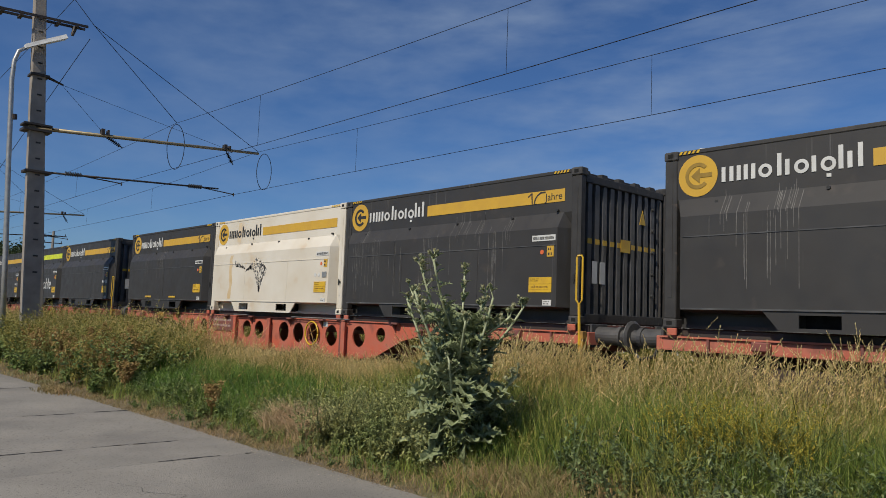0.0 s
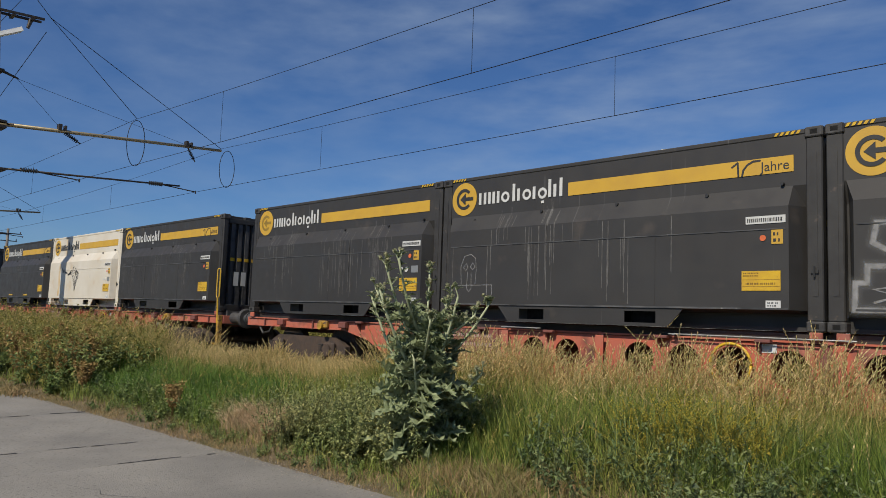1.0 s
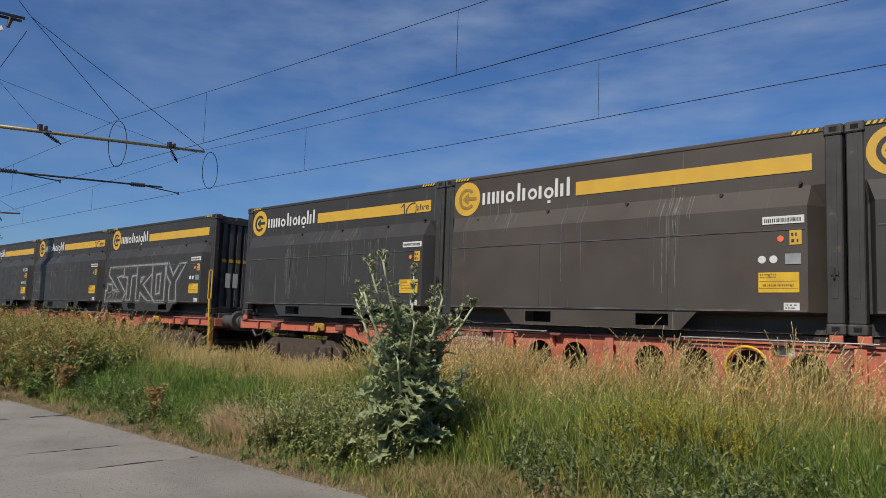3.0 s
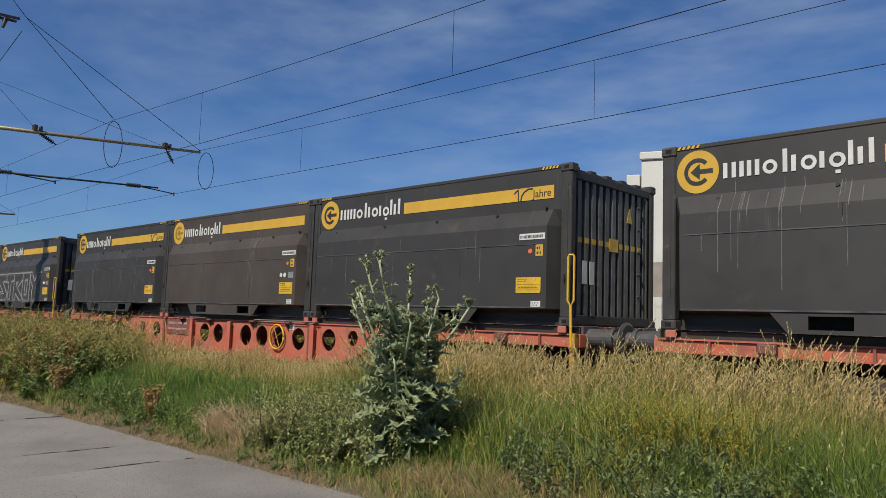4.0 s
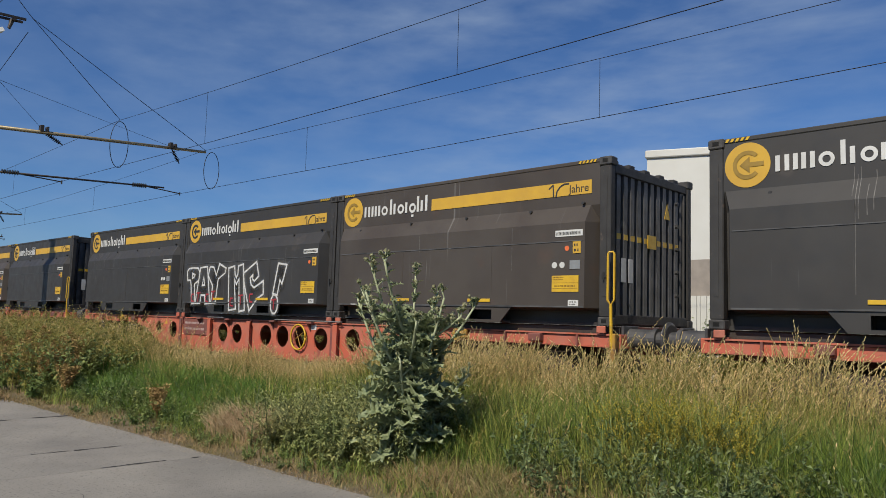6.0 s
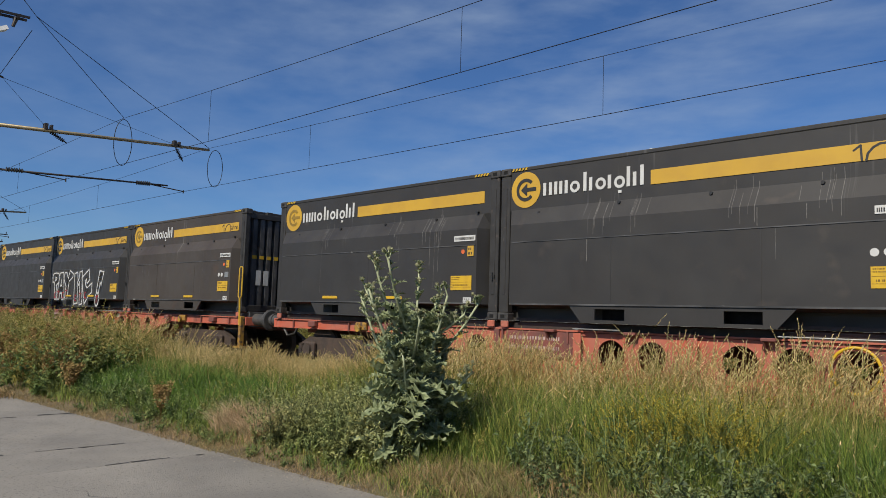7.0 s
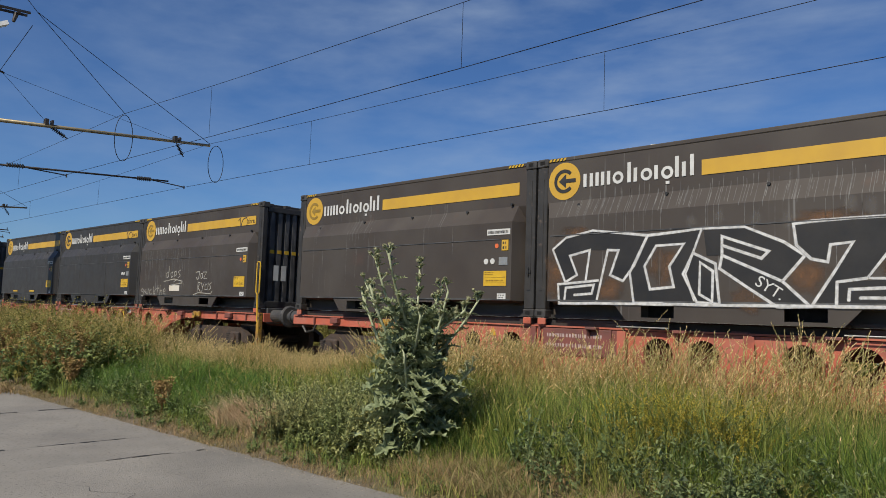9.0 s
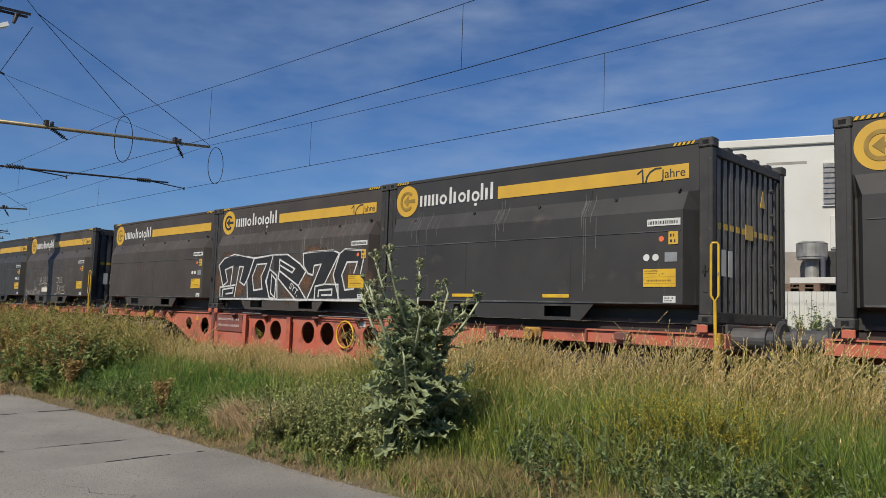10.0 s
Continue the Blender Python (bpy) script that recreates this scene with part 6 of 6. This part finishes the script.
headed(3000, (-16, -6.3, 7.1, 8.6), (0.95, 1.27), 61.0, "thin golden stalks of flowering grass")
headed(6500, (-42, -13, 6.0, 8.5), (0.8, 1.12), 4.0, "thin golden stalks of flowering grass", True)
grass("lush_grass", "lush", 30000, (-16.2, -9.8, 5.1, 8.0), (0.5, 0.85), 0.011, 0.4, 0.0, 7.0, "lush dark green grass patch")
grass("lush_grass", "lush", 16000, (-6.2, 0.5, 5.1, 7.3), (0.4, 0.75), 0.008, 0.4, 0.5, 8.0, "lush dark green grass patch")
# short growth towards the road
grass("verge_grass", "grass", 7000, (-16, 0.5, 4.75, 5.6), (0.12, 0.32), 0.006, 0.6, 0.5, 12.0, "short sparse verge grass", thin_front=False)
grass("thatch", "thatch", 24000, (-16, 0.5, 4.25, 5.3), (0.05, 0.17), 0.006, 1.1, 0.5, 13.0, "short dead brown thatch at the road edge", thin_front=False)
grass("thatch", "thatch", 7000, (-5.5, -2.6, 4.9, 5.9), (0.12, 0.34), 0.007, 0.8, 0.3, 44.0, "dead brown grass between the weeds", thin_front=False)
grass("thatch", "straw", 2600, (-9.0, -7.9, 5.0, 5.45), (0.3, 0.5), 0.008, 0.8, 0.0, 14.0, "pale dead grass tuft", thin_front=False)
grass("thatch", "thatch", 7000, (-40, -16, 4.0, 5.2), (0.06, 0.2), 0.012, 1.0, 0.3, 15.0, "short dead brown thatch at the road edge", thin_front=False)
# uprooted dead clump lying on the road's edge
clump = np.column_stack([RNG.normal(-15.1, 0.28, 700), RNG.normal(4.15, 0.1, 700), np.zeros(700)])
cv, cq, _, _ = blade_mesh(clump, RNG.uniform(0.08, 0.22, 700), np.full(700, 0.012), RNG.uniform(0.6, 1.6, 700), RNG.uniform(0, 6.3, 700))
stuff("dead_clump", cv, cq, M["thatch"], "uprooted dead weed clump on the road", "weed")
# leafy weeds
leafy("leafy_weed", "weed_light", spots(150, -8.0, -5.6, 5.0, 6.4, 0.5, 0.88), 7, 40, 0.06, "dark green small-leaved bushy weeds")
leafy("leafy_weed", "weed_dark", spots(46, -4.6, -1.2, 5.3, 6.5, 0.4, 0.75), 6, 24, 0.08, "dark green broad-leaved weeds")
leafy("leafy_weed", "weed_dark", spots(60, -2.6, 0.6, 5.0, 6.6, 0.35, 0.7), 6, 24, 0.075, "dark green broad-leaved weeds")
leafy("leafy_weed", "weed", spots(80, -14.5, -8.8, 4.85, 6.2, 0.25, 0.55), 6, 28, 0.065, "dark green small-leaved bushy weeds")
leafy("leafy_weed", "weed", spots(90, -27, -14.0, 4.45, 6.2, 0.6, 1.15), 7, 30, 0.13, "dark green leafy roadside weeds")
leafy("olive_weed", "olive", spots(190, -30, -14.6, 4.75, 7.8, 1.1, 1.6), 7, 34, 0.1, "olive flowering roadside weeds")
leafy("olive_weed", "olive", spots(60, -13, 0.3, 5.3, 7.6, 0.45, 0.7), 5, 26, 0.055, "olive flowering roadside weeds")
leafy("low_weed", "weed", spots(230, -14, 0.2, 4.6, 5.5, 0.07, 0.22), 5, 16, 0.045, "low creeping green weeds")


def dock(x, y, h, n=5):
    z = ground_z(x, y)
    plant = thing("dock_plant", pose(x, y, z), "rust-brown dock plant in dry seed", "weed", "dock plants")
    rng = random.Random(int(abs(x * 100)))
    for k in range(n):
        a, r = k * 2.4 + rng.random(), rng.uniform(0.08, 0.32) * h
        hh = h * rng.uniform(0.7, 1.0)
        pts = [Vector((r * s ** 1.6 * math.cos(a), r * s ** 1.6 * math.sin(a), hh * s)) for s in (0, 0.25, 0.5, 0.75, 1)]
        part("stalk", path_rod(pts, 0.006, 5, taper=0.003), M["dock"], plant)
        v, f = [], []
        for i in range(230):
            s = rng.uniform(0.4, 1.0)
            c = Vector((r * s ** 1.6 * math.cos(a), r * s ** 1.6 * math.sin(a), hh * s)) + Vector((rng.gauss(0, 0.028), rng.gauss(0, 0.028), rng.gauss(0, 0.015)))
            e = 0.013 * rng.uniform(0.6, 1.5)
            u = Vector((rng.uniform(-1, 1), rng.uniform(-1, 1), rng.uniform(-1, 1))).normalized() * e
            w = u.orthogonal().normalized() * e
            m = len(v)
            v += [tuple(c - u), tuple(c + w), tuple(c + u), tuple(c - w)]
            f.append((m, m + 1, m + 2, m + 3))
        tagged(part("seed_spike", (v, f), M["dock"], plant), kind="stuff")
    return plant


for x, y, h in ((-10.4, 5.0, 0.55), (-16.2, 5.4, 1.0), (-17.1, 5.2, 0.9), (-18.0, 5.7, 1.1), (-15.4, 5.7, 0.95), (-19.5, 5.3, 1.0), (-16.8, 6.1, 1.1), (-21.0, 5.6, 1.1), (-14.8, 5.3, 0.7), (-15.9, 5.0, 0.95), (-16.6, 4.8, 0.85), (-17.6, 4.9, 1.0), (-18.4, 5.1, 1.1), (-14.9, 4.95, 0.75), (-17.3, 5.6, 1.15), (-19.0, 4.8, 1.0), (-20.3, 5.0, 1.1), (-15.2, 5.2, 0.85), (-13.9, 5.0, 0.6)):
    dock(x, y, h, 9)
# yellow-green flowering weed among the grass
leafy("blooming_weed", "weed", [(-3.75 + 0.15 * i, 6.3 + 0.1 * (i % 3), 0.85) for i in range(9)], 9, 28, 0.05, "leafy stems of a yellow flowering weed")
leafy("blooming_weed", "bloom", [(-3.7 + 0.075 * i, 6.2 + 0.1 * (i % 4), 0.96 - 0.1 * (i % 3)) for i in range(17)], 15, 80, 0.03, "dull yellow-green flower sprays of a bushy weed", top=True, spread=0.26, stem_mat="weed")
leafy("far_weed", "olive", spots(560, -34, 3, 15.8, 17.6, 0.95, 1.35), 7, 26, 0.13, "olive weeds beyond the second track")
leafy("fence_weed", "weed", spots(34, -11.5, -3.5, 17.2, 18.6, 1.0, 1.9), 7, 34, 0.17, "green shrubs growing before the sheet fence")


leafy("fence_weed", "weed", [(-7.0, 18.6, 1.5), (-6.6, 18.7, 1.7), (-6.2, 18.6, 1.75), (-5.95, 18.8, 2.0), (-5.7, 18.6, 1.85), (-5.4, 18.8, 1.8), (-5.0, 18.6, 1.6)], 20, 60, 0.12, "green shrubs growing before the sheet fence", spread=0.25)


def thistle_leaf(seed, lobes=11):
    """Lobed spiny leaf with a raised rib, one long, folded and drooping."""
    rng = random.Random(seed)
    v, f = [], []
    n = lobes * 2 + 1
    for i in range(n + 1):
        s = i / n
        w = 0.23 * math.sin(math.pi * min(1, s * 0.92 + 0.08)) ** 0.7 * (1.0 if i % 2 else 0.48) * rng.uniform(0.85, 1.15)
        z = 0.25 * s - 0.5 * s * s
        sway = 0.05 * math.sin(s * 5 + seed)
        up = w * (0.35 + 0.55 * math.sin(i * 2.1 + seed))
        push = 0.06 if i % 2 else 0.0
        v += [(s + push, sway - w, z + up), (s, sway, z), (s + push, sway + w, z + up * 0.8)]
        if i:
            a = 3 * (i - 1)
            f += [(a, a + 1, a + 4, a + 3), (a + 1, a + 2, a + 5, a + 4)]
    return v, f


def thistle_head():
    out = []
    for k in range(46):
        t = (k + 0.5) / 46
        th, ph = math.acos(1 - 1.7 * t), k * 2.399
        d = Vector((math.sin(th) * math.cos(ph), math.sin(th) * math.sin(ph), math.cos(th)))
        u = d.orthogonal().normalized() * 0.007
        c = d * 0.02
        out.append(([tuple(c + u), tuple(c - u), tuple(d * 0.047 + Vector((0, 0, 0.008)))], [(0, 1, 2)]))
    ball = rod((0, 0, -0.02), (0, 0, 0.012), 0.012, 0.026, 8)
    return joined(ball, rod((0, 0, 0.012), (0, 0, 0.03), 0.026, 0.012, 8), *out)


def make_thistle(x, y, height):
    rng = random.Random(21)
    plant = thing("giant_thistle", pose(x, y, ground_z(x, y)), "tall grey-green spiny thistle with branching bud heads", "thistle")
    bend = lambda s: Vector((0.05 * math.sin(s * 3), 0.04 * math.sin(s * 2 + 1), 0))
    stem = [bend(s) + Vector((0, 0, height * 0.7 * s)) for s in [i / 10 for i in range(11)]]
    part("stem", path_rod(stem, 0.028, 8, taper=0.014), M["thistle_stem"], plant, smooth=True)

    def leaf_at(p, az, el, size, roll=0):
        k = rng.randrange(5)
        m = Matrix.Translation(p) @ Euler((radians(roll), -el, az)).to_matrix().to_4x4() @ Matrix.Diagonal((size, size * rng.uniform(0.85, 1.15), size, 1))
        part("leaf", lambda: thistle_leaf(k), M["thistle_leaf"], plant, key=("thistle_leaf", k), at=m)

    # large lower leaves
    for k in range(130):
        s = 0.03 + 0.56 * (k / 130) ** 1.05
        p = bend(s / 0.7) + Vector((0, 0, height * s))
        leaf_at(p, k * 2.399 + rng.uniform(-0.4, 0.4), rng.uniform(-0.1, 1.0) + 0.4 * s, rng.uniform(0.34, 0.64) * (1.18 - 0.65 * s), rng.uniform(-50, 50))
    for k in range(12):
        leaf_at(Vector((0, 0, 0.06 + 0.025 * k)), k * 2.399, rng.uniform(-0.1, 0.6), rng.uniform(0.42, 0.62), rng.uniform(-50, 50))
    # branches
    for k in range(17):
        s0 = 0.2 + 0.5 * k / 17
        az = k * 2.399 + 0.5
        reach = rng.uniform(0.5, 0.94) * (1.12 - 0.5 * (k / 17))
        top = height * (rng.uniform(0.68, 0.9) if k % 3 else rng.uniform(0.88, 1.0))
        if k < 4:
            top, reach = height * rng.uniform(0.46, 0.64), reach * 0.72
        a = bend(s0 / 0.7) + Vector((0, 0, height * s0))
        pts = []
        for i in range(9):
            s = i / 8
            pts.append(a + Vector((reach * (s ** 0.8) * math.cos(az), reach * (s ** 0.8) * math.sin(az), (top - a.z) * (0.75 * s + 0.25 * s * s))))
        part("branch", path_rod(pts, 0.017, 6, taper=0.011), M["thistle_stem"], plant, smooth=True)
        for i in range(15):
            s = 0.06 + 0.86 * i / 15
            j = min(7, int(s * 8))
            p = pts[j].lerp(pts[j + 1], s * 8 - j)
            leaf_at(p, az + i * 2.399 + rng.uniform(-0.5, 0.5), rng.uniform(0.2, 1.1), rng.uniform(0.16, 0.34) * (1.25 - s), rng.uniform(-40, 40))
        # short upright twigs with bud heads near the tip
        for h in range(rng.randint(5, 8)):
            s = 0.0 if h == 0 else rng.uniform(0.0, 2.2)
            j = 8 - int(s) - 1
            foot = pts[j + 1].lerp(pts[j], s - int(s))
            q = foot + Vector((rng.gauss(0, 0.035), rng.gauss(0, 0.035), rng.uniform(0.04, 0.13)))
            part("twig", rod(foot, q, 0.008, 0.006, 5), M["thistle_stem"], plant)
            k2 = rng.uniform(0.42, 0.7)
            part("bud_head", thistle_head, M["thistle_head"], plant, key="thistle_head", at=Matrix.Translation(q) @ Euler((rng.uniform(-0.6, 0.6), rng.uniform(-0.6, 0.6), rng.uniform(0, 6))).to_matrix().to_4x4() @ Matrix.Diagonal((k2, k2, k2 * 1.2, 1)))
            for w in range(3):
                leaf_at(foot.lerp(q, 0.5), rng.uniform(0, 6.3), rng.uniform(0.4, 1.2), rng.uniform(0.06, 0.11))


make_thistle(-5.84, 5.5, 2.12)


# ---- trees far down the line ----
def make_tree(x, y, h, seed):
    rng = random.Random(seed)
    tree = thing("tree", pose(x, y, 0.1), "dark green broad-leaved tree beyond the railway", "tree", "distant trees")
    limbs = [path_rod([(0, 0, 0), (0.1, 0, h * 0.3), (0.0, 0.1, h * 0.6), (0.1, 0.1, h * 0.85)], 0.028 * h, 8, taper=0.03)]
    v, f = [], []
    for k in range(13):
        a, z0 = k * 2.4, h * (0.25 + 0.045 * k)
        e = Vector((math.cos(a) * h * 0.27 * rng.uniform(0.6, 1.1), math.sin(a) * h * 0.27 * rng.uniform(0.6, 1.1), min(h * 0.95, z0 + h * 0.2)))
        limbs.append(rod((0, 0, z0), e, 0.01 * h, 0.02, 6))
        for i in range(260):
            c = e + Vector((rng.gauss(0, 1), rng.gauss(0, 1), rng.gauss(0, 0.8))) * h * 0.075
            s = 0.02 * h * rng.uniform(0.6, 1.3)
            u = Vector((rng.uniform(-1, 1), rng.uniform(-1, 1), rng.uniform(-0.6, 0.6))).normalized() * s
            w = u.orthogonal().normalized() * s * 0.6
            m = len(v)
            v += [tuple(c - u), tuple(c + w), tuple(c + u), tuple(c - w)]
            f.append((m, m + 1, m + 2, m + 3))
    part("trunk", joined(*limbs), M["bark"], tree)
    tagged(part("crown", (v, f), M["tree"], tree), kind="stuff")


for i, (x, y, h) in enumerate(((-92, 19.2, 7.5), (-99, 20.8, 8.3), (-108, 22.5, 8.0), (-118, 25, 9), (-88, 17.0, 6.5), (-128, 26.5, 9.5))):
    make_tree(x, y, h, i)


motions()
